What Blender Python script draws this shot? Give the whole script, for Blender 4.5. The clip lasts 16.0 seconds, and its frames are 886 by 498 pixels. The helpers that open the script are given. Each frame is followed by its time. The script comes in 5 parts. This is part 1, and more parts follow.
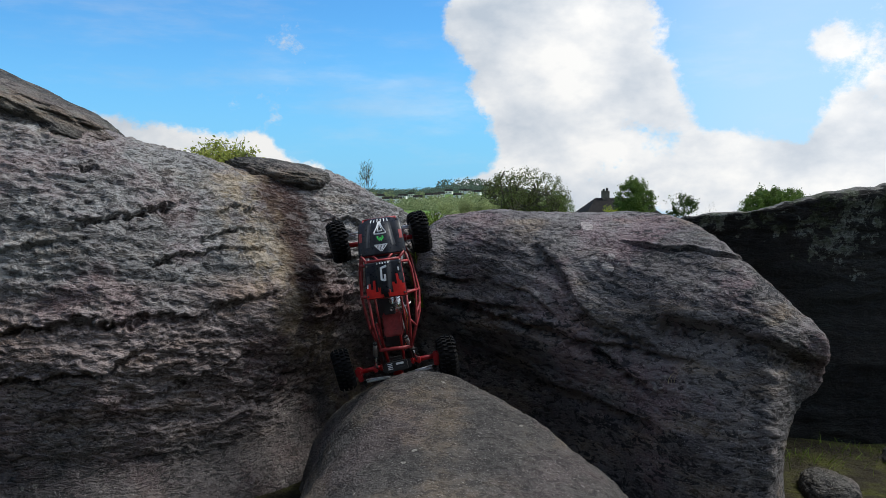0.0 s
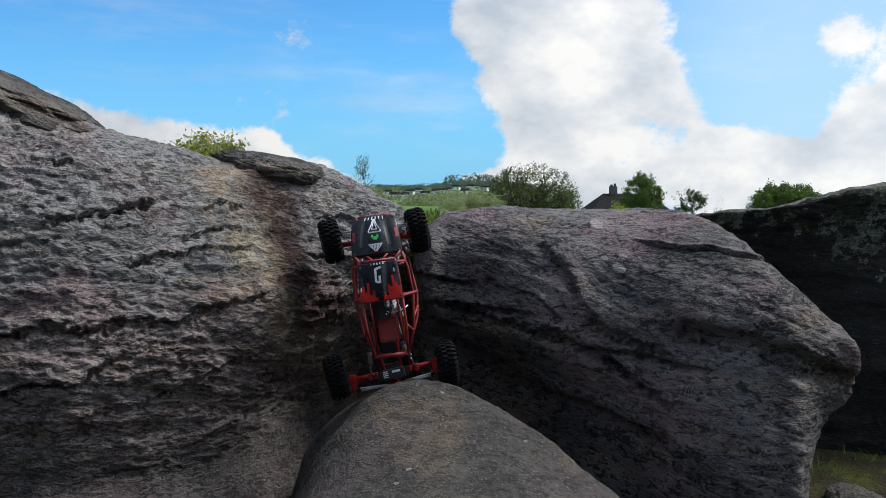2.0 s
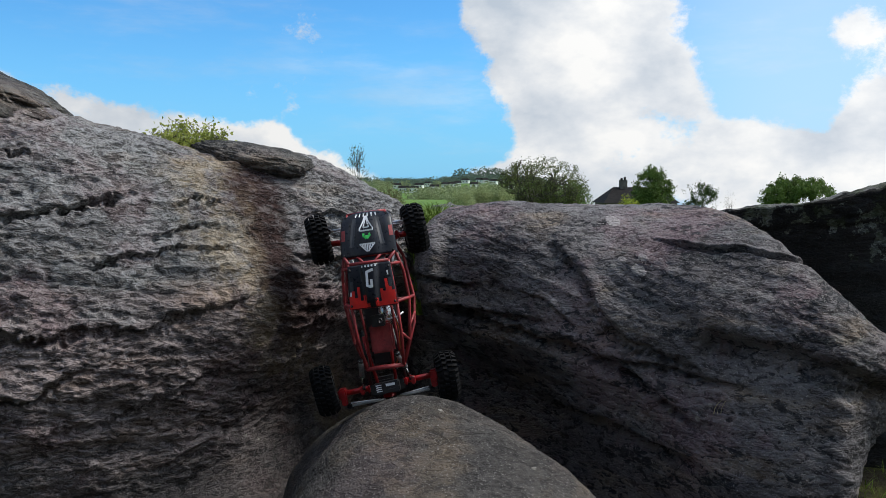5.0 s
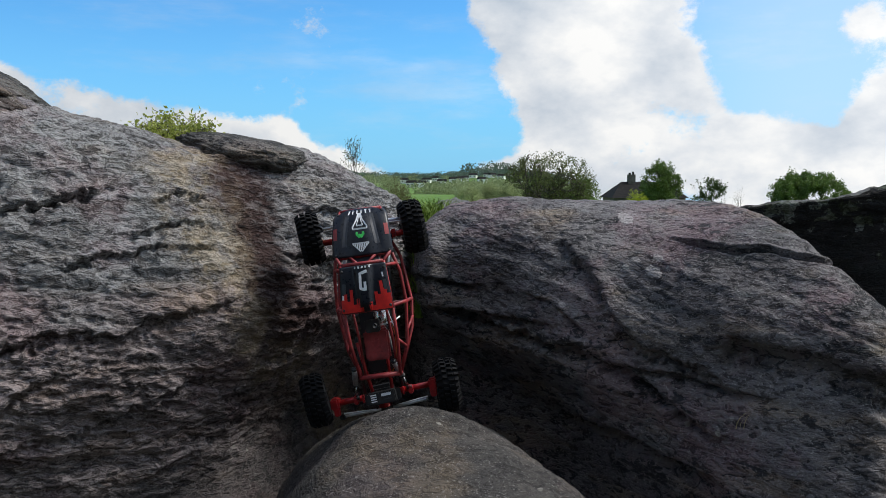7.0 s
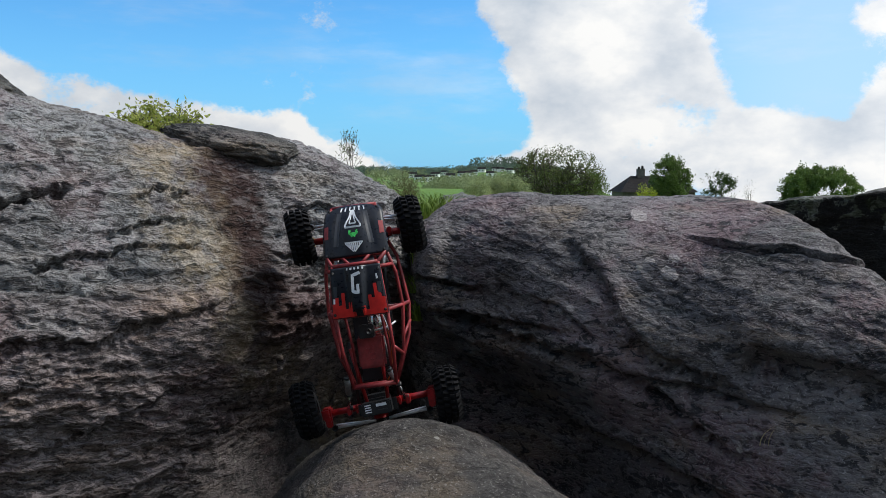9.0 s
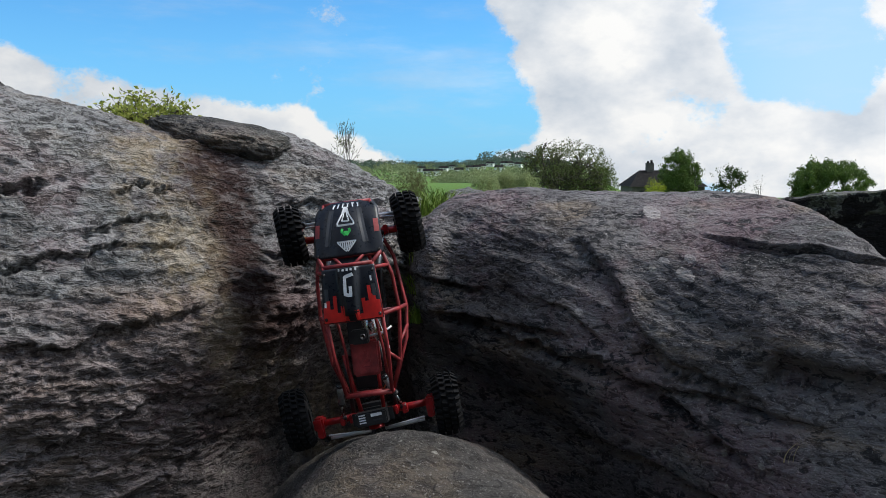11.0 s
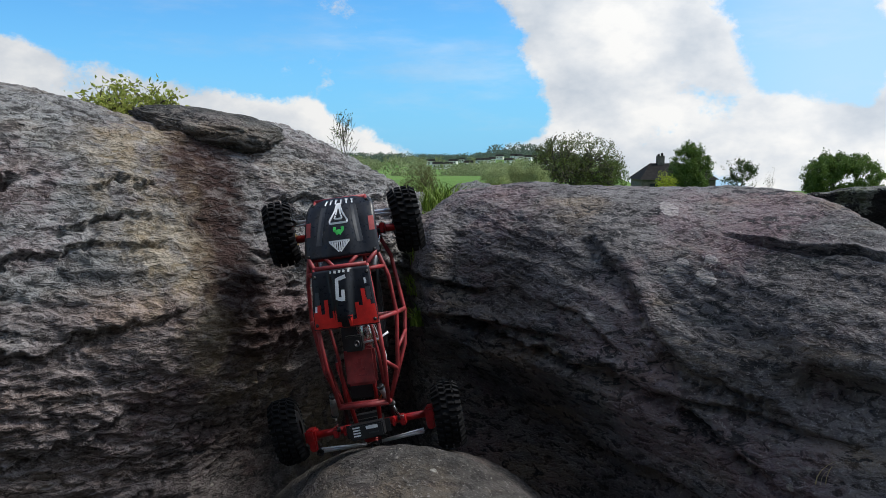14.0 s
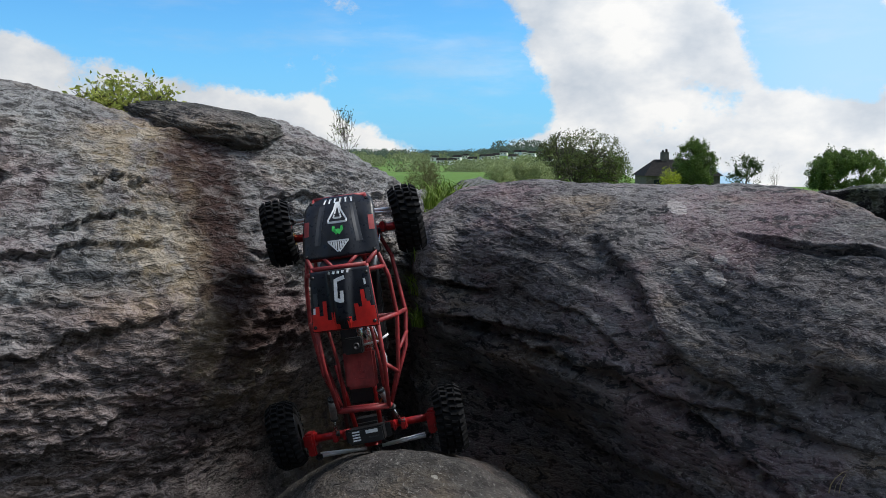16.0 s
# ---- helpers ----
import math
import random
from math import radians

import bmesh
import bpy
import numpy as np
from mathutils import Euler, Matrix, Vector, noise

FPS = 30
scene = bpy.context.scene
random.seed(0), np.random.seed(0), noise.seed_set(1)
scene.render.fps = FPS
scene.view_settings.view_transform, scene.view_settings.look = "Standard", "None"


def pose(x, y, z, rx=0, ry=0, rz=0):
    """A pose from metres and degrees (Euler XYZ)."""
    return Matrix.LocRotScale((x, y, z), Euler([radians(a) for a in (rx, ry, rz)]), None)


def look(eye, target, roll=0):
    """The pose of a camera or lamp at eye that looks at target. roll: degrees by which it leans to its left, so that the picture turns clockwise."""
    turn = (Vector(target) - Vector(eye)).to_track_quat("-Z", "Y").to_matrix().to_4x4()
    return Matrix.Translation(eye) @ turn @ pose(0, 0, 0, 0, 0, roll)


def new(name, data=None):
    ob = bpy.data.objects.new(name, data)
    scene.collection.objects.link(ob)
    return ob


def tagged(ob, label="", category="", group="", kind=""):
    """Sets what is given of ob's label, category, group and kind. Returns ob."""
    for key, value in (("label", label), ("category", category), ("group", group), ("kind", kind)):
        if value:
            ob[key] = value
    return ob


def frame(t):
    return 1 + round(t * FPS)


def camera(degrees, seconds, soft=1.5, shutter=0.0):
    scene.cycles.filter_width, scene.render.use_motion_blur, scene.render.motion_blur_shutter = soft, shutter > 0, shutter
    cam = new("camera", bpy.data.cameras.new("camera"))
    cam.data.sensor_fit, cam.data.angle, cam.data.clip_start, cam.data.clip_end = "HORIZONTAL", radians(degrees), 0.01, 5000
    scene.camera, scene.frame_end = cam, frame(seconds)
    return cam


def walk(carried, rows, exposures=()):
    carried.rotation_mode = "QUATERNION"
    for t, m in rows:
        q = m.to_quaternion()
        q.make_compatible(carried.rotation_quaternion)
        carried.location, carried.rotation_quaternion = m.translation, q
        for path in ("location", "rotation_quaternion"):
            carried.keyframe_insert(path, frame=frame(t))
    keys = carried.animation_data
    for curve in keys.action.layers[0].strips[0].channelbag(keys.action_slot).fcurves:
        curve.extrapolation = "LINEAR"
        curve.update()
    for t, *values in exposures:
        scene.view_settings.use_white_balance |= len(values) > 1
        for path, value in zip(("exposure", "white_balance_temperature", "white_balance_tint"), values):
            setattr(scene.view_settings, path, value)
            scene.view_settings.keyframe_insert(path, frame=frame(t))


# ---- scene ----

cam = camera(57.0, 16.0, soft=0.5)
# seconds, x, y, z, yaw, pitch
ROWS = [
    (0.0, -0.0010, -0.0006, 0.9997, -1.905, -3.743),
    (0.5, 0.0060, 0.0352, 0.9998, -1.753, -3.827),
    (1.0, 0.0121, 0.0702, 1.0000, -1.620, -3.904),
    (1.5, 0.0175, 0.1045, 1.0000, -1.502, -3.977),
    (2.0, 0.0224, 0.1382, 1.0001, -1.392, -4.047),
    (2.5, 0.0270, 0.1715, 1.0001, -1.287, -4.116),
    (3.0, 0.0313, 0.2044, 1.0002, -1.184, -4.187),
    (3.5, 0.0354, 0.2370, 1.0002, -1.080, -4.260),
    (4.0, 0.0395, 0.2694, 1.0002, -0.972, -4.335),
    (6.5, 0.0606, 0.4269, 1.0004, -0.352, -4.770),
    (7.0, 0.0650, 0.4572, 1.0005, -0.210, -4.867),
    (7.5, 0.0694, 0.4870, 1.0006, -0.064, -4.967),
    (8.0, 0.0738, 0.5161, 1.0006, 0.086, -5.068),
    (8.5, 0.0781, 0.5444, 1.0007, 0.238, -5.170),
    (9.0, 0.0823, 0.5719, 1.0008, 0.390, -5.273),
    (11.5, 0.1001, 0.6923, 1.0011, 1.112, -5.761),
    (12.0, 0.1027, 0.7123, 1.0012, 1.238, -5.849),
    (12.5, 0.1049, 0.7307, 1.0012, 1.356, -5.934),
    (13.0, 0.1068, 0.7474, 1.0014, 1.464, -6.014),
    (13.5, 0.1082, 0.7624, 1.0015, 1.562, -6.090),
    (14.0, 0.1093, 0.7756, 1.0017, 1.650, -6.162),
    (14.5, 0.1101, 0.7871, 1.0020, 1.729, -6.231),
    (15.0, 0.1107, 0.7967, 1.0024, 1.799, -6.297),
    (15.5, 0.1111, 0.8045, 1.0029, 1.861, -6.362),
    (16.0, 0.1114, 0.8105, 1.0036, 1.918, -6.428),
]

walk(cam, [(t, pose(x, y, z, 90 + pitch, 0, yaw)) for t, x, y, z, yaw, pitch in ROWS])

# ---------------------------------------------------------------- light
SUN_ELEVATION, SUN_AZIMUTH = 56.0, 76.0        # degrees; azimuth clockwise from +y
sun = new("sun", bpy.data.lights.new("sun", "SUN"))
sun.data.energy, sun.data.angle, sun.data.color = 3.9, radians(20), (1.0, 0.97, 0.93)
sun_dir = Vector((math.sin(radians(SUN_AZIMUTH)) * math.cos(radians(SUN_ELEVATION)),
                  math.cos(radians(SUN_AZIMUTH)) * math.cos(radians(SUN_ELEVATION)), math.sin(radians(SUN_ELEVATION))))
sun.matrix_world = look(sun_dir * 50, (0, 0, 0))
scene.view_settings.exposure = 0.0


class Nodes:
    """Short hand for node trees: n("Mix", a=..., b=...) adds a node and returns it."""

    def __init__(self, tree):
        self.tree = tree
        tree.nodes.clear()

    def add(self, kind, ins=()):
        node = self.tree.nodes.new("ShaderNode" + kind)
        for k, v in dict(ins).items():
            self.put(node.inputs[k], v)
        return node

    def put(self, socket, v):
        if isinstance(v, bpy.types.NodeSocket):
            self.tree.links.new(v, socket)
        elif isinstance(v, bpy.types.Node):
            self.tree.links.new(v.outputs[0], socket)
        else:
            socket.default_value = v

    def math(self, op, a, b=0.0, clamp=False):
        node = self.tree.nodes.new("ShaderNodeMath")
        node.operation, node.use_clamp = op, clamp
        self.put(node.inputs[0], a)
        self.put(node.inputs[1], b)
        return node.outputs[0]

    def vec(self, op, a, b=(0, 0, 0)):
        node = self.tree.nodes.new("ShaderNodeVectorMath")
        node.operation = op
        self.put(node.inputs[0], a)
        self.put(node.inputs[1], b)
        return node.outputs[0]

    def length(self, a, b):
        node = self.tree.nodes.new("ShaderNodeVectorMath")
        node.operation = "DISTANCE"
        self.put(node.inputs[0], a)
        self.put(node.inputs[1], b)
        return node.outputs[1]

    def ramp(self, x, lo, hi, a=0.0, b=1.0):
        node = self.tree.nodes.new("ShaderNodeMapRange")
        node.interpolation_type = "SMOOTHSTEP"
        for i, v in enumerate((x, lo, hi, a, b)):
            self.put(node.inputs[i], v)
        return node.outputs[0]

    def noise(self, vec, scale, detail=4.0, rough=0.55, lac=2.0, warp=0.0):
        node = self.tree.nodes.new("ShaderNodeTexNoise")
        for k, v in (("Vector", vec), ("Scale", scale), ("Detail", detail), ("Roughness", rough), ("Lacunarity", lac), ("Distortion", warp)):
            self.put(node.inputs[k], v)
        return node.outputs[0]

    def mix(self, fac, a, b, blend="MIX"):
        node = self.tree.nodes.new("ShaderNodeMix")
        node.data_type, node.blend_type = "RGBA", blend
        self.put(node.inputs[0], fac)
        self.put(node.inputs[6], a)
        self.put(node.inputs[7], b)
        return node.outputs[2]

    def colour(self, fac, *stops):
        node = self.tree.nodes.new("ShaderNodeValToRGB")
        el = node.color_ramp.elements
        while len(el) < len(stops):
            el.new(0.5)
        for e, (p, c) in zip(el, stops):
            e.position, e.color = p, (*c, 1)
        self.put(node.inputs[0], fac)
        return node.outputs[0]

    def scaled(self, vec, scale, rot=(0, 0, 0)):
        node = self.tree.nodes.new("ShaderNodeMapping")
        self.put(node.inputs[0], vec)
        node.inputs[2].default_value = [radians(a) for a in rot]
        node.inputs[3].default_value = scale
        return node.outputs[0]


# sky: clear blue with cumulus towers, the sun veiled by cloud
world = bpy.data.worlds.new("world")
scene.world = world
world.use_nodes = True
n = Nodes(world.node_tree)
way = n.add("TexCoord").outputs["Generated"]
sky = n.add("TexSky")
sky.sky_type, sky.sun_disc = "NISHITA", False
sky.sun_elevation, sky.sun_rotation = radians(SUN_ELEVATION), radians(SUN_AZIMUTH)
sky.air_density, sky.dust_density, sky.ozone_density = 1.0, 0.2, 1.5
blue = n.mix(1.0, n.vec("SCALE", sky.outputs[0]), (0.40, 0.90, 1.27, 1), "MULTIPLY")
blue.node.inputs[6].links[0].from_node.inputs[3].default_value = 0.13


def bank(rows, squash):
    """Sum of soft round cloud cells: rows of azimuth, elevation, radius (degrees) and strength."""
    total = 0.0
    for az, el, r, s in rows:
        a, e = radians(az), radians(el)
        c = (math.sin(a) * math.cos(e), math.cos(a) * math.cos(e), math.sin(e))
        d = n.length(n.vec("MULTIPLY", way, (1, 1, squash)), (c[0], c[1], c[2] * squash))
        total = n.math("ADD", total, n.math("MULTIPLY", n.ramp(d, radians(r), 0.0), s))
    return total


TOWERS = [(6.0, 10.2, 5.5, 1), (10.2, 10.4, 7.1, 1), (14.5, 7.0, 6.0, 1), (7.6, 6.1, 4.9, 1), (11.8, 5.2, 6.5, 1), (16.2, 4.2, 4.9, 1), (8.8, 2.2, 5.2, 1), (13.7, 1.7, 6.3, 1), (18.6, 1.7, 5.1, 1), (22.2, 1.5, 4.2, 1), (24.9, 1.3, 3.0, 0.95), (2.6, 11.5, 3.6, 0.75), (7.5, 13.7, 6.6, 1), (12.4, 13.5, 6.0, 1), (6.1, 0.9, 3.0, 0.8), (26.6, 9.3, 2.5, 0.75), (27.2, 3.2, 2.7, 0.6), (24.3, 0.3, 4.2, 0.9), (20.2, -0.1, 4.8, 0.9), (10.0, -0.1, 4.2, 1), (29.9, 6.3, 6.6, 0.8), (30.0, 2.6, 5.4, 0.95), (28.9, 0.6, 4.8, 0.9)]
LOW = [(-26.7, 4.6, 4.2, 0.95), (-28.9, 4.8, 3.8, 0.95), (-24.0, 3.6, 4.4, 0.95), (-21.7, 3.2, 3.8, 0.95), (-18.8, 2.8, 3.8, 0.95), (-16.3, 2.4, 3.5, 0.95), (-13.7, 1.9, 3.5, 1), (-10.7, 2.4, 2.7, 1), (-11.4, 1.0, 4.2, 1), (-8.0, 0.3, 3.7, 1), (-4.5, -0.6, 3.3, 1), (-1.7, -1.1, 2.7, 0.95), (3.8, -0.3, 2.5, 1), (-32.0, 5.6, 5.1, 0.9)]
puff = n.noise(n.vec("MULTIPLY", way, (1, 1, 1.25)), 8.5, 13.0, 0.67)
wisp = n.noise(n.scaled(way, (2.0, 2.0, 9.0), (0, 12, 0)), 2.2, 6.0, 0.6)
far_cover = n.noise(way, 2.1, 6.0, 0.55)
outside = n.ramp(n.length(way, (0.0, 0.985, 0.17)), 0.62, 0.95)
mass = n.math("ADD", bank(TOWERS, 1.0), bank(LOW, 1.0))
mass = n.math("MULTIPLY", n.math("MINIMUM", mass, 1.0), n.math("SUBTRACT", 1.0, outside))
mass = n.math("ADD", mass, n.math("MULTIPLY", outside, n.ramp(far_cover, 0.42, 0.62)))
dens = n.ramp(n.math("ADD", mass, n.math("MULTIPLY", n.math("SUBTRACT", puff, 0.5), 2.7)), 0.34, 0.72)
thin = n.math("MULTIPLY", n.ramp(wisp, 0.48, 0.8), 0.30)
veil = n.math("MAXIMUM", dens, thin)
body = n.colour(n.noise(n.vec("MULTIPLY", way, (1, 1, 1.6)), 7.0, 7.0, 0.55), (0.34, (0.56, 0.64, 0.74)), (0.5, (0.82, 0.86, 0.91)), (0.62, (1.05, 1.05, 1.04)))
side = n.ramp(n.length(way, tuple(sun_dir)), 1.5, 0.3, 0.82, 1.3)
white = n.mix(1.0, body, n.add("CombineColor", {0: side, 1: side, 2: side}), "MULTIPLY")
height = n.add("SeparateXYZ", {0: way}).outputs[2]
blue = n.mix(n.ramp(height, 0.22, -0.02, 0.0, 0.75), blue, (0.21, 0.54, 0.92, 1))
across = n.add("SeparateXYZ", {0: way}).outputs[0]
blue = n.mix(n.ramp(across, 0.10, 0.42, 0.0, 0.62), blue, (0.62, 0.82, 1.0, 1))
back = n.add("Background", {"Color": n.mix(veil, blue, white), "Strength": 1.0})
n.add("OutputWorld", {0: back})


# ---------------------------------------------------------------- materials
def material(name):
    m = bpy.data.materials.new(name)
    m.use_nodes = True
    return m, Nodes(m.node_tree)


def finish(n, colour, rough=0.8, metal=0.0, bump=None, depth=0.002, coat=0.0, spec=0.5):
    p = n.add("BsdfPrincipled", {"Base Color": colour, "Roughness": rough, "Metallic": metal, "Coat Weight": coat, "Specular IOR Level": spec})
    if bump is not None:
        b = n.add("Bump", {"Height": bump, "Distance": depth, "Strength": 1.0})
        n.put(p.inputs["Normal"], b)
    n.add("OutputMaterial", {0: p})
    return p


def gritstone(name, pale, dark, tilt, algae=0.3, stain=None, black=0.4, patches=(), warmth=0.5, violet=0.45, coarse=1.0, speck=1.0, lichen=0.8, deep=2.2, crust=None, bare=None):
    """Weathered gritstone: curled scales with dark gaps, quartz grain, black crust, stains, lichen and algae."""
    m, n = material(name)
    at = n.add("TexCoord").outputs["Object"]
    bed = n.scaled(at, (1.0, 1.0, 4.0), (0, tilt, 0))
    flat = n.scaled(at, (0.9, 0.9, 2.0), (0, tilt, 0))
    broad = n.noise(at, 3.0, 6, 0.62)
    scales = n.noise(flat, 40.0, 4, 0.60, warp=0.9)
    chips = n.noise(flat, 105.0, 3, 0.62, warp=0.6)
    flake = n.math("ADD", n.math("MULTIPLY", scales, 0.74), n.math("MULTIPLY", chips, 0.26))
    grit = n.noise(at, 200.0, 4, 0.72)
    mott = n.noise(at, 17.0, 7, 0.72)
    c = n.mix(n.ramp(broad, 0.36, 0.64), (*dark, 1), (*pale, 1))
    c = n.mix(n.ramp(n.noise(bed, 3.6, 6, 0.62), 0.50, 0.68, 0.0, warmth), c, (0.31, 0.225, 0.135, 1))
    c = n.mix(n.ramp(n.noise(at, 4.3, 6, 0.66), 0.47, 0.62, 0.0, violet), c, n.mix(0.55, c, (0.215, 0.130, 0.142, 1)))
    c = n.mix(n.ramp(mott, 0.50, 0.68, 0.0, 0.45), c, tuple(min(0.6, x * 1.45) for x in pale) + (1,))
    c = n.mix(n.ramp(mott, 0.46, 0.34, 0.0, 0.45), c, n.mix(1.0, c, (0.34, 0.31, 0.31, 1), "MULTIPLY"))
    green = n.ramp(n.math("ADD", n.noise(bed, 8.0, 7, 0.68), n.math("MULTIPLY", n.math("SUBTRACT", flake, 0.5), 0.35)), 0.56, 0.66, 0.0, algae)
    c = n.mix(green, c, (0.058, 0.090, 0.080, 1))
    # scales: pale faces, dark brown gaps between them with their shade painted in
    c = n.mix(n.ramp(flake, 0.505, 0.565, 0.0, 0.50 * speck), c, n.mix(0.6, c, tuple(min(0.62, x * 1.40) for x in pale) + (1,)))
    c = n.mix(n.ramp(flake, 0.480, 0.425, 0.0, 0.80 * speck), c, n.mix(1.0, c, (0.15, 0.135, 0.13, 1), "MULTIPLY"))
    # black crust in broken bands along the bedding
    band = n.math("ADD", n.noise(bed, 5.5, 6, 0.62, warp=0.4), n.math("MULTIPLY", n.math("SUBTRACT", flake, 0.5), 0.9))
    c = n.mix(n.ramp(band, 0.42, 0.36, 0.0, min(1.0, black * 1.9)), c, (0.022, 0.023, 0.025, 1))
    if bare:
        # below the lichen line the rock is bare and brown
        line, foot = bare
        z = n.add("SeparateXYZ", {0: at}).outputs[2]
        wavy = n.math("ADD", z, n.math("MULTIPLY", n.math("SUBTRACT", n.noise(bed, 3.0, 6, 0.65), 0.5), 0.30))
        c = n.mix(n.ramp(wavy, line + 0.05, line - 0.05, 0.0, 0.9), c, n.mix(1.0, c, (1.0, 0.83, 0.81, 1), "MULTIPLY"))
        # the damp foot's dark algae tone also paints in the cleft's shade
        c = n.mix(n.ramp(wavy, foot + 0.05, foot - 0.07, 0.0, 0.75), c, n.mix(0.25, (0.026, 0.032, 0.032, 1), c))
    spots = n.add("TexVoronoi", {"Vector": at, "Scale": 24.0})
    ragged = n.math("ADD", spots.outputs[0], n.math("MULTIPLY", n.math("SUBTRACT", n.noise(at, 90.0, 3, 0.6), 0.5), 0.25))
    lich = n.math("MULTIPLY", n.ramp(ragged, 0.15, 0.12), n.ramp(n.noise(at, 4.7, 3, 0.5), 0.58, 0.62))
    c = n.mix(n.math("MULTIPLY", lich, 0.55), c, (0.33, 0.32, 0.28, 1))
    for px, pz, pr in patches:
        wave = n.math("MULTIPLY", n.math("SUBTRACT", n.noise(at, 70.0, 6, 0.75), 0.5), pr * 1.3)
        spot = n.ramp(n.math("ADD", n.length(n.vec("MULTIPLY", at, (0.8, 0.03, 1)), (px * 0.8, 0.03 * deep, pz)), wave), pr, pr * 0.9)
        c = n.mix(n.math("MULTIPLY", spot, lichen), c, (0.36, 0.33, 0.31, 1))
    if crust:
        low, high, share = crust
        z = n.add("SeparateXYZ", {0: at}).outputs[2]
        grown = n.math("ADD", n.noise(at, 22.0, 6, 0.70), n.math("MULTIPLY", n.math("SUBTRACT", n.noise(at, 3.2, 4, 0.6), 0.5), 0.7))
        grown = n.math("ADD", grown, n.ramp(z, low, high, -0.16, 0.06))
        c = n.mix(n.ramp(grown, 0.565, 0.60, 0.0, share), c, n.mix(n.ramp(chips, 0.42, 0.58), (0.10, 0.115, 0.10, 1), (0.24, 0.26, 0.235, 1)))
        # up-facing tops are painted paler, standing in for the skylight on them
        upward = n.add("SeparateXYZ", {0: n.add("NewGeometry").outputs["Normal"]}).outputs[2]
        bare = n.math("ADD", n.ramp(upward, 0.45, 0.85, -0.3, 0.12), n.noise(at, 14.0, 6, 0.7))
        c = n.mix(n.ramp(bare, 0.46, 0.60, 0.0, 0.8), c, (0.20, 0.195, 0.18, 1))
        mossy = n.math("ADD", n.noise(at, 11.0, 6, 0.7), n.ramp(z, low, high, -0.2, 0.0))
        c = n.mix(n.ramp(mossy, 0.52, 0.60, 0.0, 0.6), c, (0.035, 0.048, 0.014, 1))
    # pale grains stand proud in the bump, dark ones lie low
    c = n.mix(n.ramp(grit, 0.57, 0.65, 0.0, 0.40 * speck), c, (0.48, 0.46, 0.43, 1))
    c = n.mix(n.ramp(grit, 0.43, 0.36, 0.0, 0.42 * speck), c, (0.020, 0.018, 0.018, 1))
    if stain:
        x0, z0, x1, z1, w = stain
        sep = n.add("SeparateXYZ", {0: at})
        wob = n.math("MULTIPLY", n.math("SUBTRACT", n.noise(at, 9.0, 7, 0.72), 0.5), 0.15)
        slope = (x1 - x0) / (z1 - z0)
        line = n.math("SUBTRACT", n.math("ADD", sep.outputs[0], wob), n.math("ADD", x0, n.math("MULTIPLY", n.math("SUBTRACT", sep.outputs[2], z0), slope)))
        mask = n.math("MULTIPLY", n.ramp(n.math("ABSOLUTE", line), w, w * 0.35), n.ramp(sep.outputs[2], z1 - 0.06, z1 + 0.10))
        mask = n.math("MULTIPLY", mask, n.ramp(flake, 0.58, 0.47, 0.72, 1.0))
        c = n.mix(n.math("MULTIPLY", mask, 0.95), c, (0.046, 0.024, 0.020, 1))
        rust = n.math("MULTIPLY", n.ramp(n.math("ABSOLUTE", n.math("SUBTRACT", line, -w * 1.2)), w * 1.3, w * 0.2), n.ramp(n.noise(at, 12.0, 5, 0.7), 0.38, 0.60))
        c = n.mix(n.math("MULTIPLY", rust, 0.55), c, n.mix(0.75, c, (0.46, 0.35, 0.20, 1)))
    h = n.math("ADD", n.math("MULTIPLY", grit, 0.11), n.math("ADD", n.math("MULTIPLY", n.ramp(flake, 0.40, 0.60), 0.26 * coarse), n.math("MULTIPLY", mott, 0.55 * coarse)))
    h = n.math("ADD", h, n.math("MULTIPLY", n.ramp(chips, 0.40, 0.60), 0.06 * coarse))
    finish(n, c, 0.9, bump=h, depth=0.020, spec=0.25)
    return m


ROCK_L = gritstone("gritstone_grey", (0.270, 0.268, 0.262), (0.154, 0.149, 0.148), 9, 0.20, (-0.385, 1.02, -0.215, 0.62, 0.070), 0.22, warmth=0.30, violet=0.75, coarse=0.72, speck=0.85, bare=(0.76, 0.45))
ROCK_R = gritstone("gritstone_purple", (0.152, 0.141, 0.138), (0.076, 0.069, 0.070), 17, 0.25, None, 0.42,
                   [(0.475, 0.916, 0.013), (0.467, 0.836, 0.007), (0.508, 0.842, 0.008), (0.496, 0.815, 0.012), (0.319, 0.741, 0.006), (0.318, 0.722, 0.005)], 0.40, 0.85, 0.42, 0.85, 0.7)
ROCK_F = gritstone("gritstone_brown", (0.066, 0.060, 0.054), (0.039, 0.036, 0.033), 2, 0.05, None, 0.08, (), 0.25, 0.2, 0.45, 0.62)
ROCK_C = gritstone("gritstone_cap", (0.115, 0.108, 0.094), (0.034, 0.033, 0.031), 8, 0.35, None, 0.34, (), 0.4, 0.3, 0.8, 0.7)
# the wall's near-black base paints in its shade as well as algae
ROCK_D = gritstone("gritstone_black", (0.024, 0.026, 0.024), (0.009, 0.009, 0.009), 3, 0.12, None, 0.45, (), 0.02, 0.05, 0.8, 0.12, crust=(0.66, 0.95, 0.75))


# ---------------------------------------------------------------- mesh tools
def lattice(i, seed):
    h = (i[..., 0] * 73856093) ^ (i[..., 1] * 19349663) ^ (i[..., 2] * 83492791) ^ (seed * 2654435)
    h = (h ^ (h >> 13)) * 1274126177 & 0x7FFFFFFF
    h = (h ^ (h >> 15)) * 461845907 & 0x7FFFFFFF
    return h


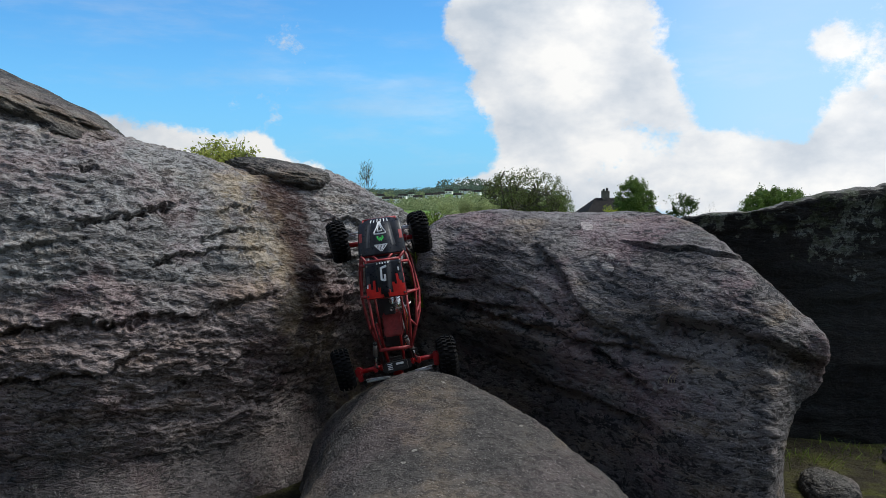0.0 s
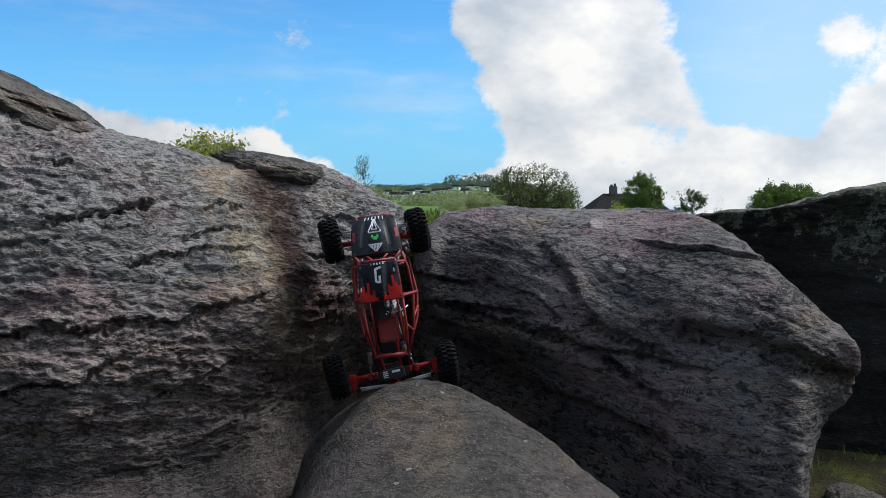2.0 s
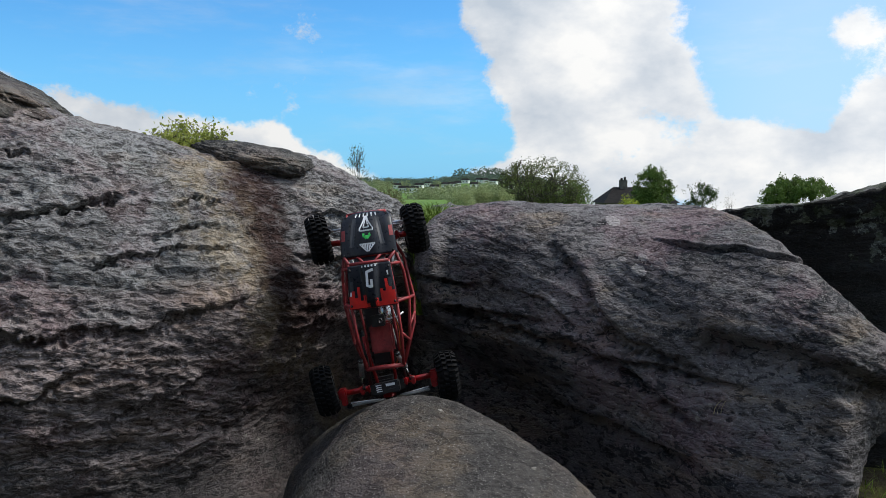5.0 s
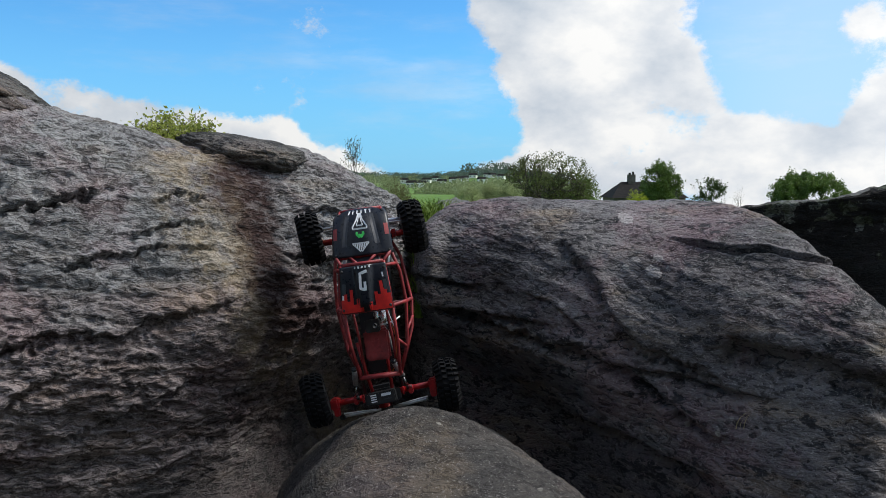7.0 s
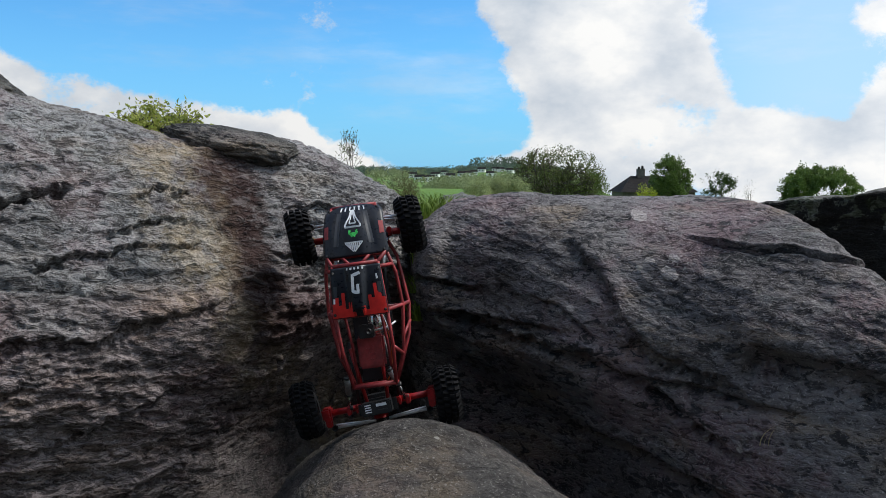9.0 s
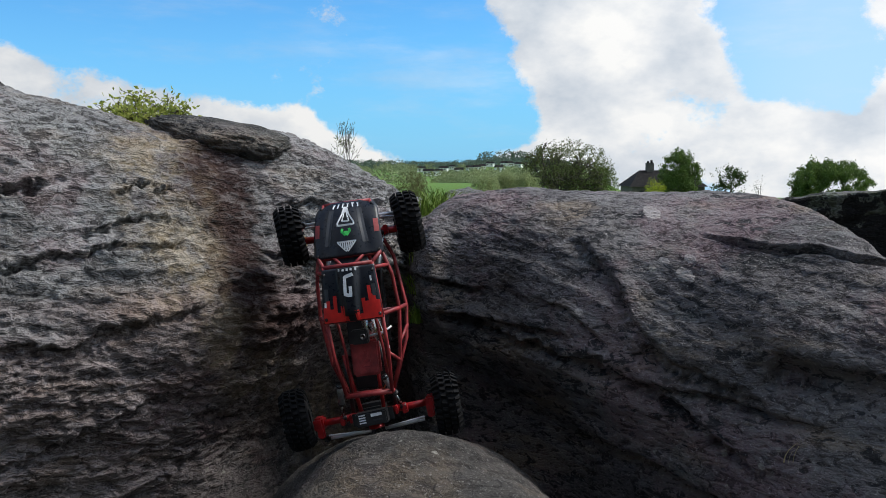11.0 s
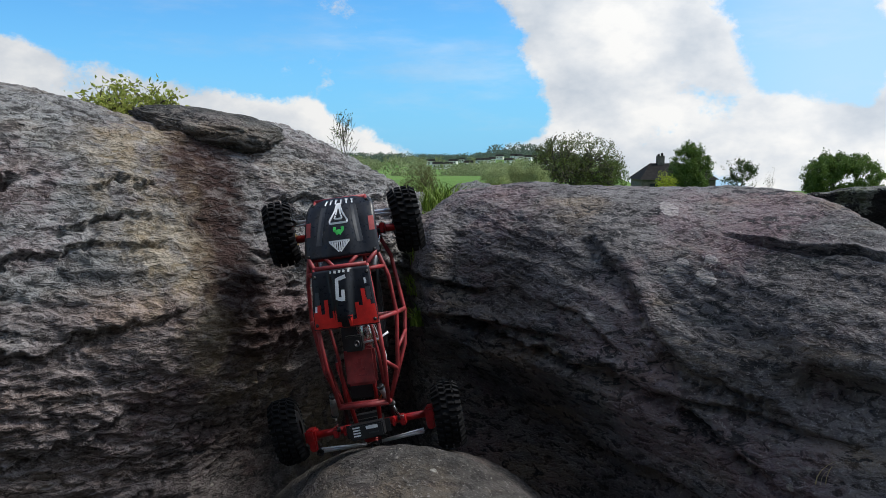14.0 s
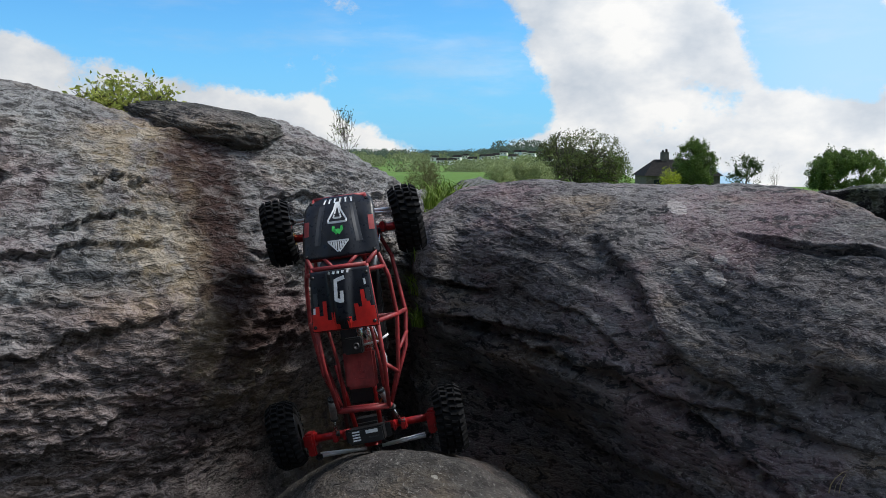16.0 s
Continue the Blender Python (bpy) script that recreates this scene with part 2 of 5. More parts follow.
def perlin(p, seed=0):
    """Gradient noise in about -1..1 at the points p, an (n, 3) array."""
    p = np.asarray(p, float)
    i = np.floor(p).astype(np.int64)
    f = p - i
    w = f * f * f * (f * (f * 6 - 15) + 10)
    out = np.zeros(p.shape[:-1])
    for dx in (0, 1):
        for dy in (0, 1):
            for dz in (0, 1):
                o = np.array((dx, dy, dz))
                h = lattice(i + o, seed)
                g = np.stack([(h & 255), (h >> 8 & 255), (h >> 16 & 255)], -1) / 127.5 - 1
                weight = np.prod(np.where(o, w, 1 - w), -1)
                out += weight * (g * (f - o)).sum(-1)
    return out * 1.3


def fbm(p, octaves=4, gain=0.5, seed=0):
    p = np.asarray(p, float)
    total, amp = 0, 1.0
    for k in range(octaves):
        total = total + amp * perlin(p * 2.03 ** k + 17.3 * k, seed + k)
        amp *= gain
    return total


def mesh(name, verts, faces, mat=None, smooth=True):
    me = bpy.data.meshes.new(name)
    me.from_pydata([tuple(v) for v in verts], [], faces)
    if smooth:
        me.polygons.foreach_set("use_smooth", np.ones(len(me.polygons), bool))
    if mat:
        me.materials.append(mat)
    me.update()
    return me


def spline(c, t, closed):
    """Catmull-Rom through the rows of c at the parameters t."""
    c, t = np.asarray(c, float), np.asarray(t, float)
    k = np.floor(t).astype(int)
    if not closed:
        k = np.clip(k, 0, len(c) - 2)
    f = (t - k).reshape(-1, *([1] * (c.ndim - 1)))
    at = (lambda j: c[j % len(c)]) if closed else (lambda j: c[np.clip(j, 0, len(c) - 1)])
    a, b, d, e = at(k - 1), at(k), at(k + 1), at(k + 2)
    return 0.5 * (2 * b + (d - a) * f + (2 * a - 5 * b + 4 * d - e) * f ** 2 + (3 * b - a - 3 * d + e) * f ** 3)


def ease(x, a, b):
    t = np.clip((x - a) / (b - a), 0, 1)
    return t * t * (3 - 2 * t)


def terrace(h, levels, sharp=0.25):
    """Heights turned into flat treads with short steep risers."""
    x = h * levels
    base = np.floor(x)
    return (base + ease(x - base, 0.5 - sharp / 2, 0.5 + sharp / 2)) / levels


def boulder(name, stations, mat, seed, back, floor_z, bedding=(0.0, 0.010), rough=0.030, ledges=(), nu=300, rings=(26, 60, 56, 56, 44, 18, 10, 14), crest=(0.30, -0.03), seats=(), bulge=(0.035, 0.05), grain=1.0,
            dense=None, toe=((0, 0.05),), tuck=((0, 0.0),)):
    """A rock lofted along x. A station: x, ridge y z, face y z, foot y z. A ledge: its line of (x, z), depth, width, jaggedness."""
    loops = []
    for x, ry, rz, my, mz, ly, lz in stations:
        up = (0.5 * (ry + my) - bulge[0], 0.5 * (rz + mz) + bulge[1])
        out_by = float(np.interp(x, *zip(*toe)))
        in_by = float(np.interp(x, *zip(*tuck)))
        loops.append([(x + in_by, ly + out_by, floor_z), (x + in_by, ly, lz), (x, my, mz), (x, *up), (x, ry, rz), (x, ry + crest[0], rz + crest[1]), (x, back, rz - 0.25), (x, back, floor_z)])
    loops = np.array(loops)
    for end in (0, -1):
        mid = loops[end].mean(0)
        out = loops[end] * 0.02 + mid * 0.98
        out[:, 0] += (loops[end] - loops[1 if end == 0 else -2])[:, 0] * 0.25
        loops = np.concatenate([[out], loops]) if end == 0 else np.concatenate([loops, [out]])
    tv = np.concatenate([k + np.arange(c) / c for k, c in enumerate(rings)])
    xs = loops[:, :, 0].mean(1)
    fine_t = np.linspace(0, len(xs) - 1, 40 * len(xs))
    fine_x = np.interp(fine_t, np.arange(len(xs)), xs)
    step = np.abs(np.diff(fine_x)) + 0.0007
    if dense:
        mid_x = 0.5 * (fine_x[1:] + fine_x[:-1])
        step = step * np.where((mid_x > dense[0]) & (mid_x < dense[1]), 1.0, 0.15)
    arc = np.concatenate([[0], np.cumsum(step)])
    tu = np.interp(np.linspace(0, arc[-1], nu), arc, fine_t)
    grid = spline(spline(loops, tu, False).transpose(1, 0, 2), tv, True).transpose(1, 0, 2)
    du = np.gradient(grid, axis=0)
    dv = np.roll(grid, -1, 1) - np.roll(grid, 1, 1)
    nor = np.cross(dv, du)
    nor /= np.linalg.norm(nor, axis=2, keepdims=True) + 1e-9
    centre = grid.reshape(-1, 3).mean(0)
    if ((grid - centre) * nor).sum() < 0:
        nor = -nor
    p = grid.reshape(-1, 3)
    nor = nor.reshape(-1, 3)
    tilt, ledge = bedding
    s = p[:, 2] + tilt * p[:, 0] + 0.02 * fbm(p * 3, 2, seed=seed + 5)
    q = np.stack([p[:, 0] * 1.7, p[:, 1] * 1.7, s * 13], 1)
    beds = fbm(q, 3, 0.55, seed + 9)
    gate = np.clip(0.5 + 1.5 * fbm(p * 3.0, 2, seed=seed + 31), 0, 1)
    d = rough * fbm(p * 3.3, 3, 0.5, seed) + ledge * beds + 0.0045 * grain * fbm(p * 24, 2, 0.6, seed + 3)
    # shallow hollows, scales that curl off in layers, and chips
    q2 = np.stack([p[:, 0] * 9, p[:, 1] * 9, s * 30], 1)
    hollow = np.clip(fbm(q2, 3, 0.6, seed + 21) - 0.22, 0, 0.5)
    d -= ledge * 1.2 * grain * hollow * gate
    q3 = np.stack([p[:, 0] * 19, p[:, 1] * 22, s * 50], 1)
    layer = terrace(fbm(q3, 3, 0.55, seed + 4), 3.2, 0.22)
    d += 0.0085 * grain * layer * (0.45 + 0.55 * gate)
    q4 = np.stack([p[:, 0] * 54, p[:, 1] * 60, s * 104], 1)
    d += 0.0034 * grain * terrace(fbm(q4, 2, 0.6, seed + 6), 2.4, 0.4)
    jag_x, jag_z = 0.02 * fbm(p * 9, 2, seed=seed + 41), fbm(p * 9, 2, seed=seed + 42)
    jag_fine = fbm(p * 42, 2, 0.6, seed + 43)
    steep = np.maximum(0.12, np.sqrt(np.clip(1 - nor[:, 2] ** 2, 0, 1)))
    patchy = np.clip(0.85 + 0.9 * fbm(p * 11, 2, seed=seed + 51), 0.35, 1.3)
    for line, depth, width, jag in ledges:
        lx, lz = np.array(line).T
        wx = p[:, 0] + jag_x * 0.5
        wz = p[:, 2] + 0.013 * jag * jag_z + 0.010 * jag * jag_fine
        z0 = np.interp(wx, lx, lz)
        slope = np.interp(wx, 0.5 * (lx[1:] + lx[:-1]), np.diff(lz) / np.diff(lx)) if len(lx) > 2 else np.diff(lz)[0] / np.diff(lx)[0]
        off = (wz - z0) / (width * steep * np.sqrt(1 + slope ** 2))
        span = 0.22 * (lx[-1] - lx[0]) + 0.01
        fade = ease(wx, lx[0] - span * 0.4, lx[0] + span * 0.6) * ease(wx, lx[-1] + span * 0.4, lx[-1] - span * 0.6)
        recess = ease(off, 0.25, -0.35) * np.where(off > -0.9, 1.0, np.exp(-((off + 0.9) / 1.1) ** 2))
        lip = 0.5 * ease(off, -0.1, 0.5) * np.exp(-(np.maximum(off - 0.8, 0) / 2.6) ** 2)
        d += fade * depth * (lip - recess * patchy * np.clip(1 + 0.9 * jag * jag_fine, 0.1, 1.5))
    front = np.clip((back - 0.25 - p[:, 1]) / 0.2, 0.3, 1)
    v = p + nor * (d * front)[:, None]
    for cx, cy, cz, r in seats:                     # hollows worn where something sits
        away = v - np.array((cx, cy, cz))
        dist = np.linalg.norm(away, axis=1, keepdims=True)
        v = np.where(dist < r, np.array((cx, cy, cz)) + away / (dist + 1e-9) * r, v)
    nv = len(tv)
    faces = [(i * nv + j, (i + 1) * nv + j, (i + 1) * nv + (j + 1) % nv, i * nv + (j + 1) % nv) for i in range(nu - 1) for j in range(nv)]
    faces += [tuple(range(nv)), tuple((nu - 1) * nv + j for j in reversed(range(nv)))]
    me = mesh(name, v, faces, mat)
    bm = bmesh.new()
    bm.from_mesh(me)
    bmesh.ops.recalc_face_normals(bm, faces=bm.faces)
    bm.to_mesh(me)
    bm.free()
    return new(name, me)


# ---------------------------------------------------------------- rocks
# the crawler's pose and the places of its four tyres, which press into the cleft's walls
CRAWLER = pose(-0.045, 2.10, 0.584, 0, -8.0, -2) @ pose(0, 0, 0, 83, 0, 0) @ Matrix.Diagonal((1.09, 1.09, 1.09, 1))
WHEELS_AT = [(*(CRAWLER @ Vector((sx, sy, 0))), 0.060) for sx, sy in ((-0.134, -0.013), (0.113, -0.017), (-0.108, 0.290), (0.088, 0.290))]

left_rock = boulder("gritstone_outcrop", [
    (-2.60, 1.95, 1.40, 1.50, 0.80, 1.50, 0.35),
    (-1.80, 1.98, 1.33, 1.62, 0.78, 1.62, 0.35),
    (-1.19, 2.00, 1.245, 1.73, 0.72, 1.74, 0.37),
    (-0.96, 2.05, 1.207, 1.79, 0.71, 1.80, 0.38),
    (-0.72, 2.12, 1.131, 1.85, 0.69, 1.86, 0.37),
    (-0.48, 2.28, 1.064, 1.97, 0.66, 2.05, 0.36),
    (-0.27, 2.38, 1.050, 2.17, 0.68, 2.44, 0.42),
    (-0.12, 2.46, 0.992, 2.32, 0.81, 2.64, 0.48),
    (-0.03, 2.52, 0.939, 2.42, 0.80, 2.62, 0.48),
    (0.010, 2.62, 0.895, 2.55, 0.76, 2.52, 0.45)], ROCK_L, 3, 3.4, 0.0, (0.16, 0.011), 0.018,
    [([(-0.80, 0.931), (-0.743, 0.941), (-0.70, 0.957), (-0.644, 0.969), (-0.59, 0.978)], 0.020, 0.0058, 1.3),
     ([(-0.505, 0.960), (-0.453, 0.962), (-0.40, 0.963)], 0.011, 0.0031, 1.3),
     ([(-0.54, 0.889), (-0.484, 0.902), (-0.43, 0.912)], 0.013, 0.0044, 1.3),
     ([(-0.628, 0.840), (-0.605, 0.853), (-0.564, 0.858), (-0.468, 0.857), (-0.389, 0.866)], 0.015, 0.0048, 1.3),
     ([(-1.15, 0.700), (-0.788, 0.717), (-0.686, 0.718), (-0.525, 0.712), (-0.466, 0.731), (-0.358, 0.748)], 0.020, 0.0079, 1.3),
     ([(-0.520, 0.415), (-0.42, 0.455), (-0.346, 0.535), (-0.254, 0.625)], 0.017, 0.0062, 1.3),
     ([(-0.83, 1.078), (-0.76, 1.073)], 0.012, 0.0031, 1.3),
     ([(-1.05, 0.595), (-0.784, 0.602), (-0.697, 0.607), (-0.621, 0.650)], 0.017, 0.0062, 1.3),
     ([(-0.25, 0.938), (-0.15, 0.926), (-0.05, 0.929)], 0.012, 0.0048, 1.3),
     ([(-0.27, 0.846), (-0.18, 0.834), (-0.10, 0.84)], 0.007, 0.0048, 1.3),
     ([(-1.25, 0.86), (-1.0, 0.885), (-0.82, 0.90)], 0.014, 0.0058, 1.3),
     ([(-0.72, 0.52), (-0.56, 0.545), (-0.42, 0.60)], 0.012, 0.0053, 1.3)], 720, (16, 150, 96, 84, 60, 14, 8, 10),
    seats=WHEELS_AT, grain=1.0, dense=(-1.3, 0.05), toe=((-0.62, -0.05), (-0.48, -0.16), (-0.27, -0.26), (-0.12, -0.10)))
tagged(left_rock, "weathered grey gritstone outcrop with bedding pits and a brown stain", "rock")
right_rock = boulder("boulder", [
    (-0.02, 2.66, 0.835, 2.52, 0.73, 2.55, 0.50),
    (0.035, 2.52, 0.892, 2.33, 0.72, 2.44, 0.54),
    (0.11, 2.47, 0.930, 2.34, 0.66, 2.44, 0.50),
    (0.26, 2.41, 0.942, 2.19, 0.64, 2.34, 0.46),
    (0.45, 2.34, 0.940, 2.03, 0.60, 2.12, 0.40),
    (0.60, 2.27, 0.946, 1.89, 0.58, 1.85, 0.36),
    (0.70, 2.20, 0.944, 1.82, 0.57, 1.75, 0.34),
    (0.757, 2.14, 0.914, 1.80, 0.585, 1.745, 0.345),
    (0.81, 2.08, 0.850, 1.79, 0.60, 1.74, 0.35),
    (0.895, 2.00, 0.750, 1.84, 0.57, 1.84, 0.38),
    (0.96, 1.95, 0.640, 1.91, 0.53, 1.95, 0.44)], ROCK_R, 11, 3.0, 0.0, (0.30, 0.008), 0.013,
    [([(0.55, 0.880), (0.575, 0.870), (0.600, 0.864), (0.637, 0.861), (0.694, 0.862), (0.732, 0.852), (0.80, 0.838)], 0.018, 0.0038, 0.25),
     ([(0.56, 0.690), (0.614, 0.704), (0.691, 0.692), (0.745, 0.686), (0.805, 0.668), (0.90, 0.628), (0.95, 0.605)], 0.026, 0.025, 0.6),
     ([(0.33, 0.865), (0.381, 0.808), (0.409, 0.737), (0.451, 0.693), (0.502, 0.665), (0.58, 0.630)], 0.016, 0.014, 1.6),
     ([(0.245, 0.757), (0.305, 0.743)], 0.009, 0.005, 0.5),
     ([(0.30, 0.738), (0.36, 0.688)], 0.009, 0.005, 0.5),
     ([(0.0, 0.778), (0.098, 0.763), (0.166, 0.757)], 0.012, 0.008, 0.6),
     ([(0.04, 0.703), (0.205, 0.700), (0.304, 0.699)], 0.014, 0.010, 0.6),
     ([(0.07, 0.705), (0.225, 0.672), (0.36, 0.650), (0.47, 0.600), (0.57, 0.530)], 0.022, 0.012, 0.9),
     ([(0.42, 0.632), (0.522, 0.630), (0.64, 0.612)], 0.014, 0.007, 0.5),
     ([(0.345, 0.495), (0.454, 0.478), (0.56, 0.450)], 0.020, 0.015, 0.6)], 560, (14, 90, 90, 90, 66, 12, 8, 10),
    seats=WHEELS_AT, bulge=(0.065, 0.045), grain=0.45, dense=(-0.05, 1.02), tuck=((0.70, 0.0), (0.96, -0.06)))
tagged(right_rock, "rounded purplish grey gritstone boulder with dark seams", "rock")
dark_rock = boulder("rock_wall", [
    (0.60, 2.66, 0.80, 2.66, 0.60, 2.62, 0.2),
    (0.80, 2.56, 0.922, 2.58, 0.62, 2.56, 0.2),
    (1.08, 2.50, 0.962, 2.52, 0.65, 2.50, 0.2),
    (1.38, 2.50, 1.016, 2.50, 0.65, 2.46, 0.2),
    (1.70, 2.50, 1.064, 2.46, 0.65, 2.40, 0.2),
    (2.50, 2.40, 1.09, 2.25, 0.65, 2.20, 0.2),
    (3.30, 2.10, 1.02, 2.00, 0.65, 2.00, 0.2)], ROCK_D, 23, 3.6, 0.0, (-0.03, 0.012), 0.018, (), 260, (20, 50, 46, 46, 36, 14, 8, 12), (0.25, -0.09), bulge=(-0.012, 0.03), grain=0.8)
tagged(dark_rock, "gritstone wall darkened for algae and painted shade, with pale lichen", "rock")


def slab(name, rows, mat, seed, floor_z, nu=170, nv=130, rough=0.012, seats=()):
    """A rock lofted along y. A row: y, middle x, half width, top z, squareness."""
    rows = np.array(rows, float)
    tu = np.linspace(0, len(rows) - 1, nu)
    r = spline(rows, tu, False)
    a = np.linspace(-0.06, math.pi + 0.06, nv)
    verts = []
    for y, cx, w, top, sq in r:
        e = 2 / sq
        c, s = np.cos(a), np.sin(a)
        px = cx - w * np.sign(c) * np.abs(c) ** e
        pz = floor_z + (top - floor_z) * np.clip(np.sign(s) * np.abs(s) ** e, 0, 1)
        verts.append(np.stack([px, np.full(nv, y), pz], 1))
    g = np.array(verts)
    p = g.reshape(-1, 3)
    d = rough * fbm(p * 4, 3, seed=seed) + 0.003 * fbm(p * 30, 3, 0.6, seed + 3) + 0.0015 * fbm(p * 90, 2, 0.6, seed + 7)
    p = p + np.stack([0.5 * d * np.sign(p[:, 0] - r[:, 1].repeat(nv)), 0 * d, d], 1)
    for cx, cy, cz, rad in seats:
        away = p - np.array((cx, cy, cz))
        dist = np.linalg.norm(away, axis=1, keepdims=True)
        p = np.where(dist < rad, np.array((cx, cy, cz)) + away / (dist + 1e-9) * rad, p)
    faces = [(i * nv + j, i * nv + j + 1, (i + 1) * nv + j + 1, (i + 1) * nv + j) for i in range(nu - 1) for j in range(nv - 1)]
    faces += [tuple(reversed(range(nv))), tuple((nu - 1) * nv + j for j in range(nv))]
    me = mesh(name, p, faces, mat)
    bm = bmesh.new()
    bm.from_mesh(me)
    bmesh.ops.recalc_face_normals(bm, faces=bm.faces)
    bm.to_mesh(me)
    bm.free()
    return new(name, me)


front_rock = slab("rock_slab", [
    (-0.6, 0.05, 0.40, 0.25, 2.4), (0.2, 0.06, 0.50, 0.36, 2.6), (0.9, 0.07, 0.52, 0.42, 2.7), (1.45, 0.11, 0.48, 0.462, 2.6), (1.62, 0.10, 0.45, 0.492, 2.5),
    (1.78, 0.08, 0.40, 0.524, 2.4), (1.90, 0.045, 0.37, 0.553, 2.2), (1.98, 0.035, 0.34, 0.566, 2.1), (2.06, 0.02, 0.34, 0.535, 2.2), (2.15, 0.01, 0.34, 0.500, 2.4), (2.26, 0.0, 0.30, 0.40, 2.4), (2.36, 0.0, 0.20, 0.26, 2.2)], ROCK_F, 31, 0.0,
    seats=WHEELS_AT)
tagged(front_rock, "smooth brown gritstone slab tapering into the cleft", "rock")


# ---------------------------------------------------------------- ground
def terrain(x, y):
    x, y = np.asarray(x, float), np.asarray(y, float)
    r = np.hypot(x, y)
    drop = np.clip((r - 4) / 14, 0, 1)
    near = 0.22 - 1.75 * drop * drop * (3 - 2 * drop)
    valley = np.clip((r - 110) / 230, 0, 1)
    hill = np.clip((r - 350) / 560, 0, 1)
    ahead = near - 4.2 * valley * valley * (3 - 2 * valley) + 7.5 * hill * hill * (3 - 2 * hill)
    falls = near - 0.033 * np.clip(r - 40, 0, 3000)
    side = np.clip((np.degrees(np.arctan2(x, np.maximum(y, 1e-6))) - 7.0) / 6.0, 0, 1)
    z = ahead + (falls - ahead) * side * side * (3 - 2 * side)
    bearing = np.degrees(np.arctan2(x, np.maximum(y, 1e-6)))
    z = z + 4.0 * hill * np.exp(-((bearing - 3.6) / 2.2) ** 2) - 1.5 * hill * np.exp(-((bearing + 1.0) / 2.0) ** 2)
    p = np.stack([x, y, 0 * x], -1)
    z = z + np.clip(r / 900, 0, 1) * 1.8 * perlin(p / 260, 5) + np.clip(r / 12, 0, 1) * 0.12 * fbm(p / 5, 3, seed=8) + 0.02 * fbm(p * 3, 3, seed=2)
    return z


def ground_material():
    m, n = material("turf")
    at = n.add("TexCoord").outputs["Object"]
    c = n.colour(n.noise(at, 0.03, 4, 0.6), (0.35, (0.085, 0.165, 0.028)), (0.55, (0.110, 0.205, 0.034)), (0.68, (0.15, 0.20, 0.055)))
    c = n.mix(n.ramp(n.noise(at, 7.0, 6, 0.7), 0.46, 0.66, 0, 0.7), c, (0.060, 0.070, 0.022, 1))
    near = n.ramp(n.length(at, (0, 0, 0)), 6.0, 3.2)
    soil = n.colour(n.noise(at, 9.0, 7, 0.7), (0.35, (0.016, 0.013, 0.009)), (0.5, (0.036, 0.032, 0.015)), (0.66, (0.072, 0.078, 0.014)))
    c = n.mix(near, c, soil)
    finish(n, c, 0.95, bump=n.noise(at, 40.0, 5, 0.7), depth=0.03, spec=0.2)
    return m


radii = np.concatenate([np.linspace(0, 5, 70), 5 * (3000 / 5) ** (np.arange(1, 130) / 129)])
turns = np.linspace(0, 2 * math.pi, 260, endpoint=False)
gx, gy = radii[:, None] * np.sin(turns), radii[:, None] * np.cos(turns)
gz = terrain(gx, gy)
na = len(turns)
ground = new("ground", mesh("ground", np.stack([gx, gy, gz], -1).reshape(-1, 3),
             [(i * na + j, (i + 1) * na + j, (i + 1) * na + (j + 1) % na, i * na + (j + 1) % na) for i in range(len(radii) - 1) for j in range(na)], ground_material()))
tagged(ground, "rough green pasture and valley fields", "ground", kind="structure")

# ---------------------------------------------------------------- loose rocks and stones
def stone(name, centre, size, turn, mat, seed, label, rough=0.10, res=48):
    """An uneven stone: a ball pushed out to a rounded block and weathered."""
    a = np.linspace(0, math.pi, res)
    b = np.linspace(0, 2 * math.pi, 2 * res, endpoint=False)
    s = np.stack([np.sin(a)[:, None] * np.cos(b), np.sin(a)[:, None] * np.sin(b), np.cos(a)[:, None] + 0 * b], -1).reshape(-1, 3)
    e = np.sign(s) * np.abs(s) ** 0.75
    e = e * (1 + rough * fbm(s * 1.6 + seed, 3, seed=seed)[:, None] + 0.35 * rough * fbm(s * 6 + seed, 3, 0.6, seed + 1)[:, None])
    v = e * np.array(size)
    nb = 2 * res
    faces = [(i * nb + j, (i + 1) * nb + j, (i + 1) * nb + (j + 1) % nb, i * nb + (j + 1) % nb) for i in range(res - 1) for j in range(nb)]
    ob = new(name, mesh(name, v, faces, mat))
    bm = bmesh.new()
    bm.from_mesh(ob.data)
    bmesh.ops.remove_doubles(bm, verts=bm.verts, dist=1e-5)
    bmesh.ops.recalc_face_normals(bm, faces=bm.faces)
    bm.to_mesh(ob.data)
    bm.free()
    ob.matrix_world = pose(*centre, *turn)
    return tagged(ob, label, "rock")


stone("cap_rock", (-1.068, 2.20, 1.264), (0.300, 0.18, 0.042), (4, 24, 2), ROCK_C, 4, "dark weathered cap rock lying on the outcrop", 0.16, 72)
stone("cap_rock", (-0.390, 2.37, 1.062), (0.150, 0.100, 0.036), (4, 10, -6), ROCK_C, 7, "low dark cap rock lying on the outcrop", 0.13, 72)
stone("rock_ledge", (0.16, 6.0, 0.33), (0.30, 0.4, 0.52), (0, -2, 6), ROCK_D, 9, "low dark flat rock behind the boulder")
stone("stone", (1.50, 2.22, 0.245), (0.18, 0.14, 0.055), (0, -6, 20), ROCK_C, 13, "pale flat stone in mossy ground")
stone("stone", (1.06, 2.02, 0.235), (0.09, 0.075, 0.05), (8, 0, 70), ROCK_C, 15, "small pale stone in mossy ground")
